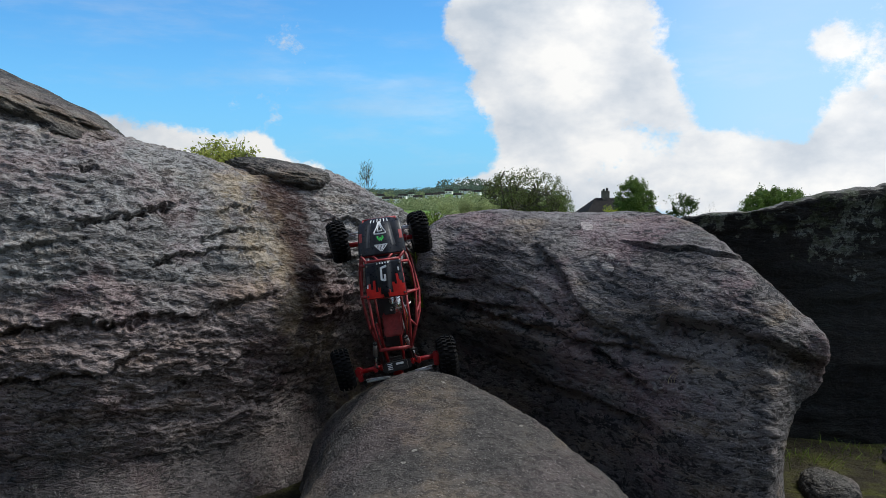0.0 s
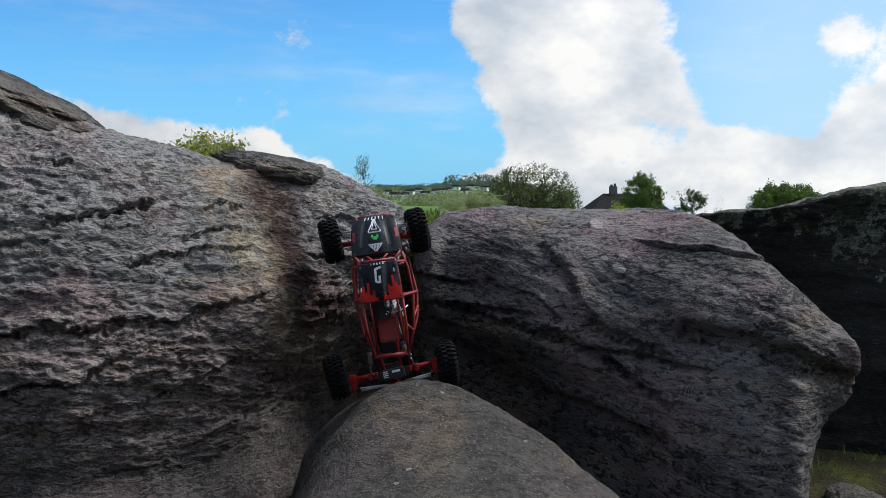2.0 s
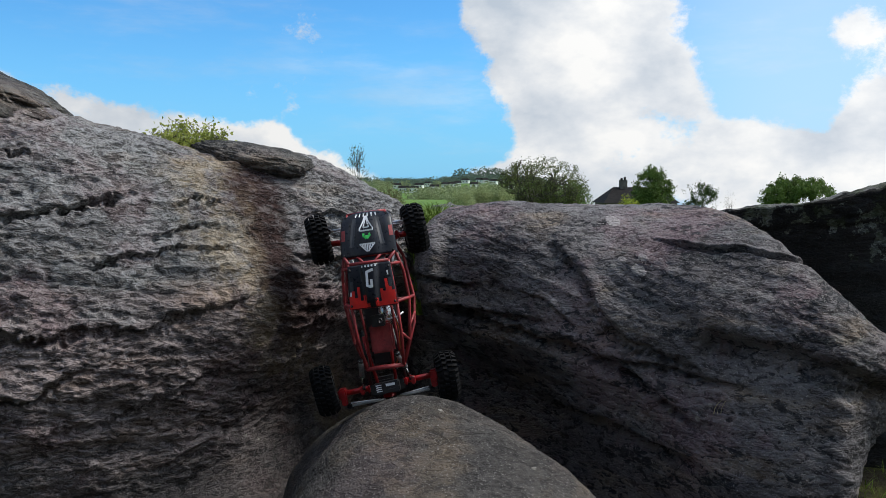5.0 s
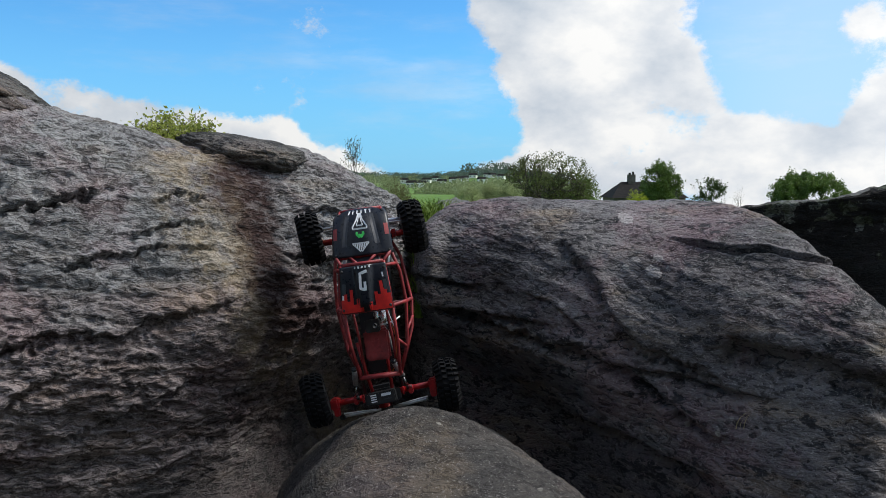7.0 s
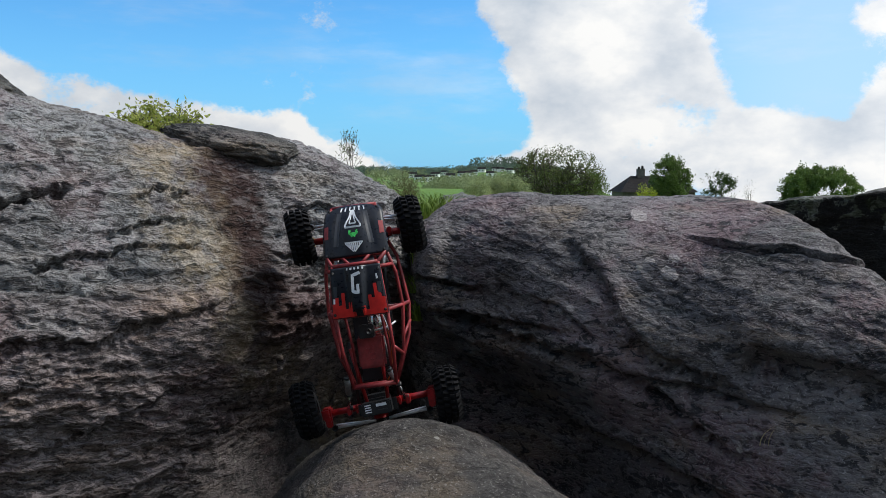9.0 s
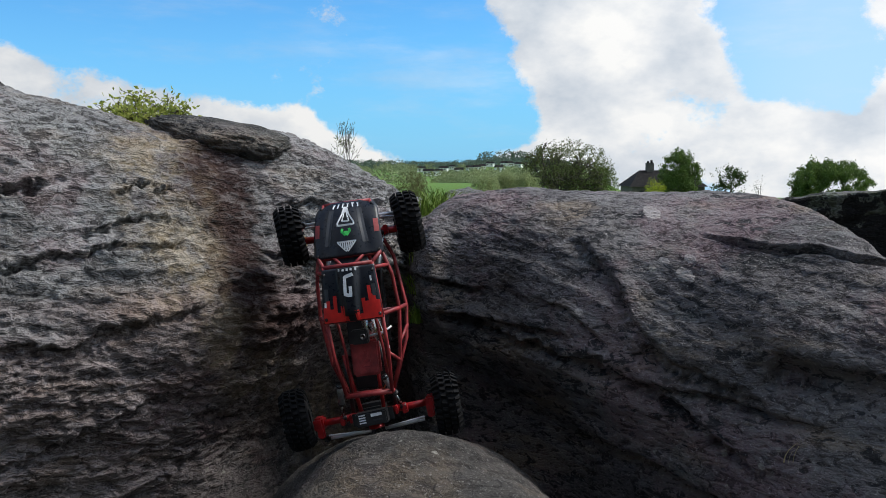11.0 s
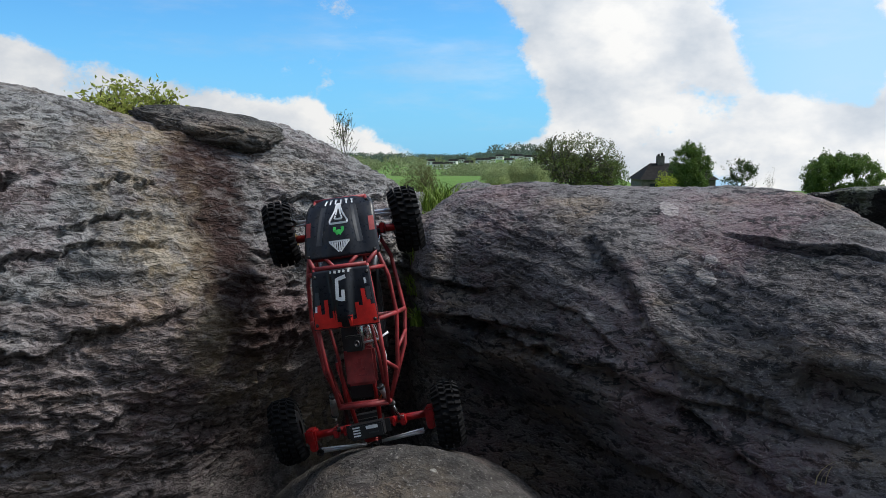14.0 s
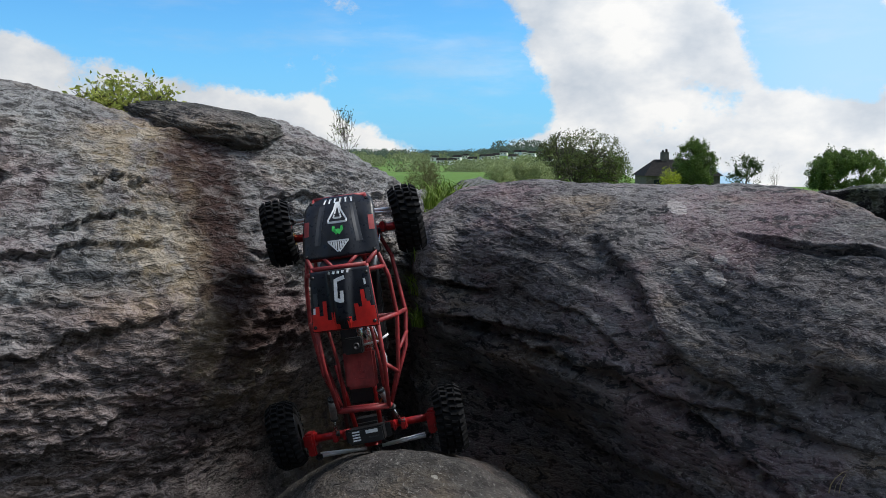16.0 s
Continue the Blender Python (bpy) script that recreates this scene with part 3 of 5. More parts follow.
stone("stone", (1.28, 1.98, 0.235), (0.10, 0.06, 0.045), (0, 5, 30), ROCK_C, 17, "small pale stone in mossy ground")
# unseen rock added behind the camera to block skylight from the lower faces
rear_shade_rock = boulder("outcrop", [
    (-3.2, -1.2, 2.3, -1.3, 0.8, -1.3, 0.2), (-1.6, -0.95, 2.4, -0.80, 0.8, -0.85, 0.2), (0.0, -1.0, 2.3, -0.75, 0.8, -0.8, 0.2), (1.6, -1.0, 2.1, -0.80, 0.8, -0.9, 0.2),
    (3.0, -1.2, 1.7, -1.3, 0.8, -1.3, 0.2)], ROCK_R, 41, -2.4, 0.0, (0.0, 0.012), 0.03, (), 90, (10, 24, 22, 22, 18, 8, 6, 6))
tagged(rear_shade_rock, "added unseen gritstone rock that blocks skylight behind the camera", "rock")


# ---------------------------------------------------------------- plants
def leaf_material(name, a, b, trans=0.35):
    m, n = material(name)
    at = n.add("TexCoord").outputs["Object"]
    isl = n.add("NewGeometry").outputs["Random Per Island"]
    c = n.mix(isl, (*a, 1), (*b, 1))
    c = n.mix(n.ramp(n.noise(at, 1.3, 4, 0.6), 0.4, 0.65, 0, 0.5), c, (a[0] * 0.55, a[1] * 0.55, a[2] * 0.5, 1))
    p = n.add("BsdfPrincipled", {"Base Color": c, "Roughness": 0.55, "Specular IOR Level": 0.3})
    t = n.add("BsdfTranslucent", {"Color": c})
    n.add("OutputMaterial", {0: n.add("MixShader", {0: trans, 1: p, 2: t})})
    return m


def bark_material():
    m, n = material("bark")
    at = n.add("TexCoord").outputs["Object"]
    c = n.colour(n.noise(n.scaled(at, (6, 6, 1)), 5.0, 6, 0.7), (0.3, (0.035, 0.028, 0.022)), (0.6, (0.10, 0.085, 0.07)))
    finish(n, c, 0.9, bump=n.noise(at, 30.0, 5, 0.7), depth=0.01)
    return m


BARK = bark_material()
LEAF_DARK = leaf_material("leaf_dark", (0.040, 0.075, 0.016), (0.075, 0.120, 0.025))
LEAF_OLIVE = leaf_material("leaf_olive", (0.070, 0.092, 0.022), (0.150, 0.175, 0.052))
LEAF_PALE = leaf_material("leaf_pale", (0.26, 0.31, 0.13), (0.43, 0.46, 0.22))
LEAF_SCRUB = leaf_material("leaf_scrub", (0.105, 0.098, 0.036), (0.175, 0.162, 0.060))
LEAF_MID = leaf_material("leaf_mid", (0.070, 0.125, 0.022), (0.150, 0.220, 0.045))
LEAF_LIGHT = leaf_material("leaf_light", (0.25, 0.31, 0.05), (0.44, 0.46, 0.12))
LEAF_YELLOW = leaf_material("leaf_yellow", (0.30, 0.36, 0.02), (0.42, 0.46, 0.04))
BLADE = leaf_material("grass_blade", (0.16, 0.27, 0.028), (0.31, 0.42, 0.065))


def tubes(paths, sides=6):
    """Tapered tubes along rows of (point, radius), as verts and faces."""
    verts, faces = [], []
    for path in paths:
        pts = [Vector(p) for p, _ in path]
        rings = []
        for k, (p, r) in enumerate(path):
            d = (pts[min(k + 1, len(pts) - 1)] - pts[max(k - 1, 0)]).normalized()
            u = d.orthogonal().normalized() if k == 0 else (u - d * u.dot(d)).normalized()
            w = d.cross(u)
            ring = []
            for j in range(sides):
                a = 2 * math.pi * j / sides
                verts.append(Vector(p) + (u * math.cos(a) + w * math.sin(a)) * r)
                ring.append(len(verts) - 1)
            rings.append(ring)
        for a, b in zip(rings, rings[1:]):
            faces += [(a[j], a[(j + 1) % sides], b[(j + 1) % sides], b[j]) for j in range(sides)]
        faces += [tuple(reversed(rings[0])), tuple(rings[-1])]
    return verts, faces


def part(name, me, parent, label=""):
    ob = new(name, me)
    ob.parent = parent
    if label:
        ob["label"] = label
    return ob


def leaves(rng, tips, count, spread, size, fold=0.25):
    """Small folded leaves scattered round the tips."""
    tips = np.array(tips)
    c = tips[rng.integers(0, len(tips), count)] + rng.normal(0, 1, (count, 3)) * np.array(spread)
    d = rng.normal(0, 1, (count, 3))
    d /= np.linalg.norm(d, axis=1, keepdims=True)
    e = np.cross(d, rng.normal(0, 1, (count, 3)))
    e /= np.linalg.norm(e, axis=1, keepdims=True)
    f = np.cross(d, e)
    s = size * rng.uniform(0.6, 1.35, (count, 1))
    quad = np.stack([c - d * s, c + e * s * 0.55 + f * s * fold, c + d * s, c - e * s * 0.55 + f * s * fold], 1).reshape(-1, 3)
    faces = [(4 * k, 4 * k + 1, 4 * k + 2, 4 * k + 3) for k in range(count)]
    return quad, faces


def tree(name, base, height, radius, leaf_mat, label, category="tree", seed=1, stems=1, count=5000, leaf=0.10, low=0.25, sparse=0.0, trunk_r=0.05, squash=1.0, depth=3, twig=0.0, bumpy=0.17, gaps=-0.22):
    """Trunk, limbs forking several times, leaves round the ends of the twigs."""
    rng = np.random.default_rng(seed)
    paths, tips = [], []
    crown = Vector((0, 0, height * (low + (1 - low) * 0.45)))
    half = height * (1 - low) * 0.56 * squash

    def inside(p):
        q = Vector(((p.x - crown.x) / radius, (p.y - crown.y) / radius, (p.z - crown.z) / half))
        return q.length < 1.0

    def grow(p, d, length, r, level):
        r = max(r, twig)
        pts = [(p.copy(), r)]
        steps = 4
        for k in range(steps):
            d = (d + Vector(rng.normal(0, 0.16, 3)) + Vector((0, 0, 0.04))).normalized()
            p = p + d * (length / steps)
            pts.append((p.copy(), max(r * (1 - 0.55 * (k + 1) / steps), twig)))
            if level >= 2 and (inside(p) or level == depth):
                tips.append(tuple(p))
        paths.append(pts)
        if level < depth:
            for _ in range(int(rng.integers(3, 6))):
                side = (d + Vector(rng.normal(0, 0.62, 3))).normalized()
                k = int(rng.integers(2, steps + 1))
                grow(pts[k][0], side, length * rng.uniform(0.5, 0.78), pts[k][1] * 0.62, level + 1)

    for s in range(stems):
        out = Vector(rng.normal(0, 0.35 if stems > 1 else 0.05, 3))
        out.z = 1.0
        grow(Vector((out.x * 0.05 * radius, out.y * 0.05 * radius, -0.03 * height)), out.normalized(), height * (0.42 if stems > 1 else max(low, 0.3) * 1.1), trunk_r * height * (0.5 if stems > 1 else 1), 0)
    # limbs and twig ends scaled to the crown's height and width
    pts = np.array([p for path in paths for p, _ in path])
    wide = np.percentile(np.hypot(pts[:, 0], pts[:, 1]), 98)
    grow_by = Vector((radius / wide, radius / wide, height * 0.97 / pts[:, 2].max()))
    paths = [[(p * grow_by, r) for p, r in path] for path in paths]
    kept = [tuple(Vector(t) * grow_by) for t in tips]
    shell = rng.normal(0, 1, (int(len(kept) * (1 - sparse)) + 1, 3))
    shell /= np.linalg.norm(shell, axis=1, keepdims=True)
    wave = 1 + bumpy * fbm(shell * 2.1 + seed, 3, 0.6, seed)
    shell = shell * (wave * rng.uniform(0.72, 1.0, len(shell)))[:, None]
    keep = perlin(shell * 3.1 + 5, seed + 2) > gaps
    shell = shell[keep] * np.array((radius, radius, half)) + np.array((0, 0, crown.z))
    if sparse < 0.9:
        kept += [tuple(p) for p in shell if p[2] > low * height * 0.5]
    ob = new(name)
    ob.matrix_world = pose(*base, 0, 0, float(rng.uniform(0, 360)))
    v, f = tubes(paths, 5)
    part("trunk", mesh("trunk", v, f, BARK), ob)
    v, f = leaves(rng, kept, count, [leaf * 1.6] * 3, leaf)
    part("crown", mesh("crown", v, f, leaf_mat, smooth=False), ob)
    return tagged(ob, label, category)


def on_ground(x, y):
    return (x, y, float(terrain(np.array([x]), np.array([y]))[0]) - 0.05)


def standing(name, x, y, top, radius, *args, **kw):
    b = on_ground(x, y)
    return tree(name, b, top - b[2], radius, *args, **kw)


standing("hawthorn_tree", 8.0, 60, 2.95, 3.5, LEAF_OLIVE, "broad round hawthorn tree with many bare-looking stems", seed=3, stems=7, count=27000, leaf=0.055, low=0.10, trunk_r=0.040, sparse=0.0, twig=0.042, bumpy=0.09, gaps=-0.30)
standing("hawthorn_tree", 10.6, 61, 1.25, 1.4, LEAF_MID, "low green hawthorn beside the round tree", seed=5, stems=5, count=7000, leaf=0.06, low=0.02, trunk_r=0.02)
standing("ash_tree", 21.5, 80, 2.60, 2.0, LEAF_MID, "full green ash tree beside the house", seed=8, sparse=0.0, count=26000, leaf=0.080, low=0.1, trunk_r=0.035)
standing("thorn_tree", 27.8, 85, 1.35, 1.8, LEAF_DARK, "small thin-crowned thorn tree", seed=12, count=3600, leaf=0.08, low=0.2, sparse=0.75, trunk_r=0.03)
standing("bare_sapling", 31.0, 85, 0.75, 0.8, LEAF_DARK, "small thin leafless roadside sapling", seed=14, stems=3, count=60, leaf=0.05, low=0.1, sparse=0.95, trunk_r=0.012)
standing("sycamore_tree", 31.6, 70, 1.80, 3.2, LEAF_MID, "wide dome-shaped green sycamore tree", seed=17, count=36000, leaf=0.085, low=0.22, trunk_r=0.03, sparse=0.0, squash=0.85)
standing("gold_shrub", 18.0, 75, 0.10, 1.0, LEAF_YELLOW, "bright yellow-green garden shrub", "shrub", seed=21, stems=5, count=1800, leaf=0.07, low=0.02, trunk_r=0.015)
standing("gorse_bush", -1.30, 25, 0.97, 0.66, LEAF_SCRUB, "olive-brown rounded gorse bush", "bush", seed=23, stems=6, count=22000, leaf=0.018, low=0.02, trunk_r=0.012)
standing("gorse_bush", -3.77, 31, 0.78, 0.85, LEAF_SCRUB, "low olive-brown gorse bush on the slope", "bush", seed=24, stems=6, count=12000, leaf=0.022, low=0.02, trunk_r=0.012)
standing("gorse_bush", -1.58, 34, 0.53, 0.45, LEAF_OLIVE, "small green gorse bush on the slope", "bush", seed=25, stems=6, count=6000, leaf=0.022, low=0.02, trunk_r=0.012)
for k, (wx, wtop, wr, wy) in enumerate(((1.9, 0.74, 1.0, 52), (3.2, 0.95, 1.0, 54), (4.5, 0.72, 0.9, 53))):
    standing("willow_tree", wx, wy, wtop, wr, LEAF_PALE, "pale green willow tree below the boulder", seed=81 + k, stems=4, count=9000, leaf=0.040, low=0.04, trunk_r=0.02)["group"] = "pale willows"
tree("oak_bush", (-0.580, 2.41, 1.005), 0.165, 0.118, LEAF_LIGHT, "small bright green oak bush growing on the outcrop", "bush", seed=29, stems=9, count=3200, leaf=0.0058, low=0.2, trunk_r=0.012, twig=0.0005, sparse=0.95)
tree("birch_sapling", (-0.132, 2.52, 0.915), 0.200, 0.058, LEAF_MID, "thin birch sapling with few leaves", "sapling", seed=33, stems=1, count=170, leaf=0.0024, low=0.25, trunk_r=0.007, twig=0.00035, sparse=0.95)


def grass(name, spots, count, length, label, seed, mat, thick=0.0016):
    """Curved blades with a narrow three-sided section, in tufts round the spots (x, y, z, spread)."""
    rng = np.random.default_rng(seed)
    verts, faces = [], []
    for _ in range(count):
        x, y, z, s = spots[int(rng.integers(len(spots)))]
        p = Vector((x + rng.normal(0, s), y + rng.normal(0, s), z))
        lean = Vector((rng.normal(0, 0.45), rng.normal(0, 0.45), 0))
        long = length * rng.uniform(0.5, 1.25)
        side = Vector((rng.normal(), rng.normal(), 0)).normalized()
        b = len(verts)
        for k in range(4):
            h = k / 4
            c = p + Vector((0, 0, long * h * (1 - 0.25 * h))) + lean * long * h * h
            w = thick * (1 - h * 0.7)
            verts += [c - side * w, c + side * w, c + Vector((-side.y, side.x, 0)) * w * 0.5]
        verts.append(p + Vector((0, 0, long * 0.75)) + lean * long)
        for k in range(3):
            o = b + 3 * k
            faces += [(o, o + 1, o + 4, o + 3), (o + 1, o + 2, o + 5, o + 4), (o + 2, o, o + 3, o + 5)]
        t = b + 12
        faces += [(b + 9, b + 10, t), (b + 10, b + 11, t), (b + 11, b + 9, t)]
    return tagged(new(name, mesh(name, verts, faces, mat, smooth=False)), label, "grass", kind="stuff")


grass("cleft_grass", [(0.045, 2.70, 0.90, 0.03), (0.05, 2.78, 0.905, 0.03), (0.04, 2.62, 0.89, 0.02), (0.03, 2.50, 0.80, 0.012), (0.028, 2.56, 0.85, 0.014), (0.03, 2.66, 0.88, 0.02), (0.04, 2.76, 0.89, 0.03), (0.01, 2.48, 0.74, 0.010), (0.015, 2.42, 0.73, 0.010), (0.02, 2.45, 0.79, 0.012), (0.012, 2.40, 0.67, 0.008)], 860, 0.058, "green grass growing in the cleft between rocks", 51, BLADE)
grass("ground_grass", [(1.05 + 0.1 * k, 2.25 + 0.05 * (k % 3), 0.225, 0.06) for k in range(6)], 260, 0.05, "sparse grass and moss beside the boulder", 53, BLADE)

STRAW = leaf_material("straw", (0.30, 0.24, 0.12), (0.46, 0.38, 0.20))
grass("dry_stalks", [(0.60, 1.865, 0.560, 0.010)], 3, 0.050, "a few dry grass stalks in a crack of the boulder", 57, STRAW, 0.0010)
grass("moss_tufts", [(1.06 + 0.13 * k, 2.08 + 0.07 * (k % 2), 0.215, 0.05) for k in range(5)], 900, 0.022, "yellow-green moss tufts between stones beside the boulder", 59, LEAF_YELLOW, 0.0022)


# ---------------------------------------------------------------- far side of the valley
rng = np.random.default_rng(71)
HOMES = [(radians(-2.4 + 0.52 * k + rng.uniform(-0.2, 0.2)), rng.uniform(520, 760), rng.uniform(4, 7), rng.uniform(-30, 30)) for k in range(16)]


def woodland(name, count, seed, near, deep, mat, label, west=-16.0, east=9.5, tall=1.0):
    rng = np.random.default_rng(seed)
    crowns = []
    for _ in range(count):
        az = math.radians(rng.uniform(west, east))
        r = near + deep * rng.uniform(0, 1)
        x, y = r * math.sin(az), r * math.cos(az)
        if any(abs(az - a) < 0.0075 and far - 190 < r < far + 8 for a, far, _, _ in HOMES):
            continue
        if perlin(np.array([[x / 90, y / 90, 3.0]]), 4)[0] < -0.12 and r < 860:
            continue
        z = float(terrain(np.array([x]), np.array([y]))[0])
        h = tall * rng.uniform(3.0, 8.0) * (0.6 + 0.5 * r / 900)
        pts = rng.normal(0, 1, (60, 3))
        pts /= np.linalg.norm(pts, axis=1, keepdims=True)
        pts = pts * rng.uniform(0.6, 1.0, (60, 1)) * np.array((h * 0.55, h * 0.55, h * 0.5)) + np.array((x, y, z + h * 0.5))
        crowns.append(leaves(rng, pts, 150, (0.3, 0.3, 0.3), h * 0.075)[0])
    quads = np.concatenate(crowns)
    faces = np.arange(len(quads)).reshape(-1, 4).tolist()
    return tagged(new(name, mesh(name, quads, faces, mat, smooth=False)), label, "woods", kind="stuff")


# distance haze is mixed into both leaf colours, so they are paler and bluer
LEAF_WOOD_HAZED = leaf_material("leaf_wood_hazed", (0.200, 0.250, 0.110), (0.380, 0.410, 0.210), 0.35)
LEAF_RIDGE_HAZED = leaf_material("leaf_ridge_hazed", (0.090, 0.140, 0.105), (0.180, 0.230, 0.165), 0.3)
woodland("woodland", 1300, 61, 230, 480, LEAF_WOOD_HAZED, "mixed pale green woodland on the far hillside")
woodland("ridge_woodland", 900, 62, 700, 250, LEAF_RIDGE_HAZED, "dark green woodland along the far ridge")
woodland("hilltop_trees", 16, 63, 850, 40, LEAF_RIDGE_HAZED, "round dark trees standing up from the far hilltop", 1.0, 4.6, 1.9)


def plain(name, colour, rough=0.7, metal=0.0, spread=0.15, scale=30.0, coat=0.0, bump=0.0, spec=0.5):
    m, n = material(name)
    at = n.add("TexCoord").outputs["Object"]
    v = n.noise(at, scale, 6, 0.65)
    c = n.mix(n.ramp(v, 0.3, 0.7), tuple(x * (1 - spread) for x in colour) + (1,), tuple(min(1, x * (1 + spread)) for x in colour) + (1,))
    r = n.ramp(n.noise(at, scale * 3, 4, 0.6), 0.3, 0.7, max(0.02, rough - 0.1), min(1, rough + 0.12))
    finish(n, c, r, metal, v if bump else None, bump, coat, spec)
    return m


RENDERED = plain("white_render", (0.80, 0.79, 0.76), 0.8, scale=2.0)
SLATE = plain("slate", (0.016, 0.0145, 0.0135), 0.92, scale=3.0, spread=0.3, spec=0.12)
STONEWORK = plain("stonework", (0.11, 0.095, 0.08), 0.85, scale=4.0, spread=0.35)
DARK_GLASS = plain("dark_glass", (0.02, 0.025, 0.03), 0.1)


def box(x0, x1, y0, y1, z0, z1, bevel=0.0, mat=None, name="box", segments=2):
    bm = bmesh.new()
    bmesh.ops.create_cube(bm, size=1)
    for v in bm.verts:
        v.co = Vector(((x0 + x1) / 2 + v.co.x * (x1 - x0), (y0 + y1) / 2 + v.co.y * (y1 - y0), (z0 + z1) / 2 + v.co.z * (z1 - z0)))
    if bevel:
        bmesh.ops.bevel(bm, geom=bm.edges[:], offset=bevel, segments=segments, affect="EDGES")
    me = bpy.data.meshes.new(name)
    bm.to_mesh(me)
    bm.free()
    if mat:
        me.materials.append(mat)
    return me


def house(x, y, z, w, d, eaves, ridge, turn, wall_mat, label, hip=0.0, stack=None, windows=3):
    ob = new("house")
    ob.matrix_world = pose(x, y, z, 0, 0, turn)
    part("wall", box(-w / 2, w / 2, -d / 2, d / 2, 0, eaves, 0, wall_mat, "wall"), ob)
    o = 0.3
    v = [(-w / 2 - o, -d / 2 - o, eaves), (w / 2 + o, -d / 2 - o, eaves), (w / 2 + o, d / 2 + o, eaves), (-w / 2 - o, d / 2 + o, eaves), (-w / 2 - o + hip, 0, ridge), (w / 2 + o - hip, 0, ridge)]
    roof = part("roof", mesh("roof", v, [(0, 1, 5, 4), (2, 3, 4, 5), (1, 2, 5), (3, 0, 4), (3, 2, 1, 0)], SLATE, smooth=False), ob)
    if stack is not None:
        part("chimney", box(stack - 0.38, stack + 0.38, -0.4, 0.4, eaves, ridge + 0.80, 0.03, STONEWORK, "chimney"), ob)
        for side in (-0.18, 0.18):
            v, f = tubes([[((stack + side, 0, ridge + 0.78), 0.14), ((stack + side, 0, ridge + 1.05 + side * 0.3), 0.12)]], 8)
            part("chimney_pot", mesh("chimney_pot", v, f, SLATE), ob)
    for k in range(windows):
        cx = -w / 2 + w * (k + 0.5) / windows
        part("window", box(cx - 0.5, cx + 0.5, -d / 2 - 0.02, -d / 2 + 0.1, eaves * 0.45, eaves * 0.8, 0, DARK_GLASS, "window"), ob)
    return tagged(ob, label, "house")


house(22.3, 90.0, -3.0, 7.6, 6.0, 2.05, 3.75, 0, STONEWORK, "dark stone house with hipped slate roof and chimney", hip=1.7, stack=-1.3)
for az, far, wide, turn in HOMES:
    hx, hy = far * math.sin(az), far * math.cos(az)
    house(hx, hy, on_ground(hx, hy)[2] + 0.3, wide, 5, 2.9, 4.6, turn, RENDERED, "small pale house among trees across the valley", windows=2)["group"] = "houses across the valley"


# ---------------------------------------------------------------- radio-controlled rock crawler
RED = plain("red_anodised", (0.34, 0.012, 0.014), 0.38, 0.25, 0.35, 90.0, 0.1)
RED_CAGE = plain("red_plastic", (0.235, 0.020, 0.022), 0.55, 0.0, 0.42, 45.0)
RED_DULL = plain("red_tray", (0.25, 0.030, 0.030), 0.65, 0.0, 0.3, 50.0)
RED_PAINT = plain("red_paint", (0.60, 0.02, 0.015), 0.4, 0.0, 0.15, 60.0)
PANEL = plain("blue_black_panel", (0.010, 0.0115, 0.016), 0.34, 0.0, 0.4, 50.0, spec=0.3)
PANEL_GREY = plain("grey_decal", (0.030, 0.032, 0.037), 0.45, 0.0, 0.3, 70.0)
BLACK = plain("black_plastic", (0.014, 0.014, 0.015), 0.5, 0.0, 0.25, 90.0)
RUBBER = plain("tyre_rubber", (0.0075, 0.0075, 0.008), 0.85, 0.0, 0.6, 45.0, spec=0.15)
ROD = plain("brushed_rod", (0.72, 0.72, 0.72), 0.5, 0.55, 0.15, 60.0)
ALLOY = plain("dusty_alloy", (0.34, 0.34, 0.34), 0.42, 0.8, 0.3, 90.0)
STEEL = plain("polished_steel", (0.62, 0.62, 0.63), 0.22, 1.0, 0.08, 90.0)
BRASS = plain("brass", (0.62, 0.45, 0.16), 0.35, 1.0, 0.15, 90.0)
WHITE = plain("white_vinyl", (0.72, 0.73, 0.74), 0.5, 0.0, 0.12, 90.0)
GREEN = plain("green_vinyl", (0.05, 0.55, 0.10), 0.5, 0.0, 0.1, 90.0)
WIRE = plain("orange_wire", (0.55, 0.14, 0.02), 0.5, 0.0, 0.1, 90.0)

WHEELBASE, TRACK, TYRE_R, TYRE_W = 0.278, 0.246, 0.051, 0.041
crawler = new("rc_rock_crawler")
tagged(crawler, "red tube-framed radio-controlled rock crawler climbing the cleft", "toy car")


def rod(name, points, r, mat, parent, sides=8, label=""):
    v, f = tubes([[(p, r) for p in points]], sides)
    return part(name, mesh(name, v, f, mat), parent, label)


def block(name, x0, x1, y0, y1, z0, z1, mat, parent, bevel=0.0012, label=""):
    return part(name, box(x0, x1, y0, y1, z0, z1, bevel, mat, name), parent, label)


def disc(profile, sides, mat, name):
    """A body turned round the x axis from (x, radius) pairs."""
    verts, faces = [], []
    for x, r in profile:
        for j in range(sides):
            a = 2 * math.pi * j / sides
            verts.append((x, r * math.cos(a), r * math.sin(a)))
    for i in range(len(profile) - 1):
        for j in range(sides):
            k = (j + 1) % sides
            faces.append((i * sides + j, i * sides + k, (i + 1) * sides + k, (i + 1) * sides + j))
    faces += [tuple(range(sides)), tuple((len(profile) - 1) * sides + j for j in reversed(range(sides)))]
    return mesh(name, verts, faces, mat)


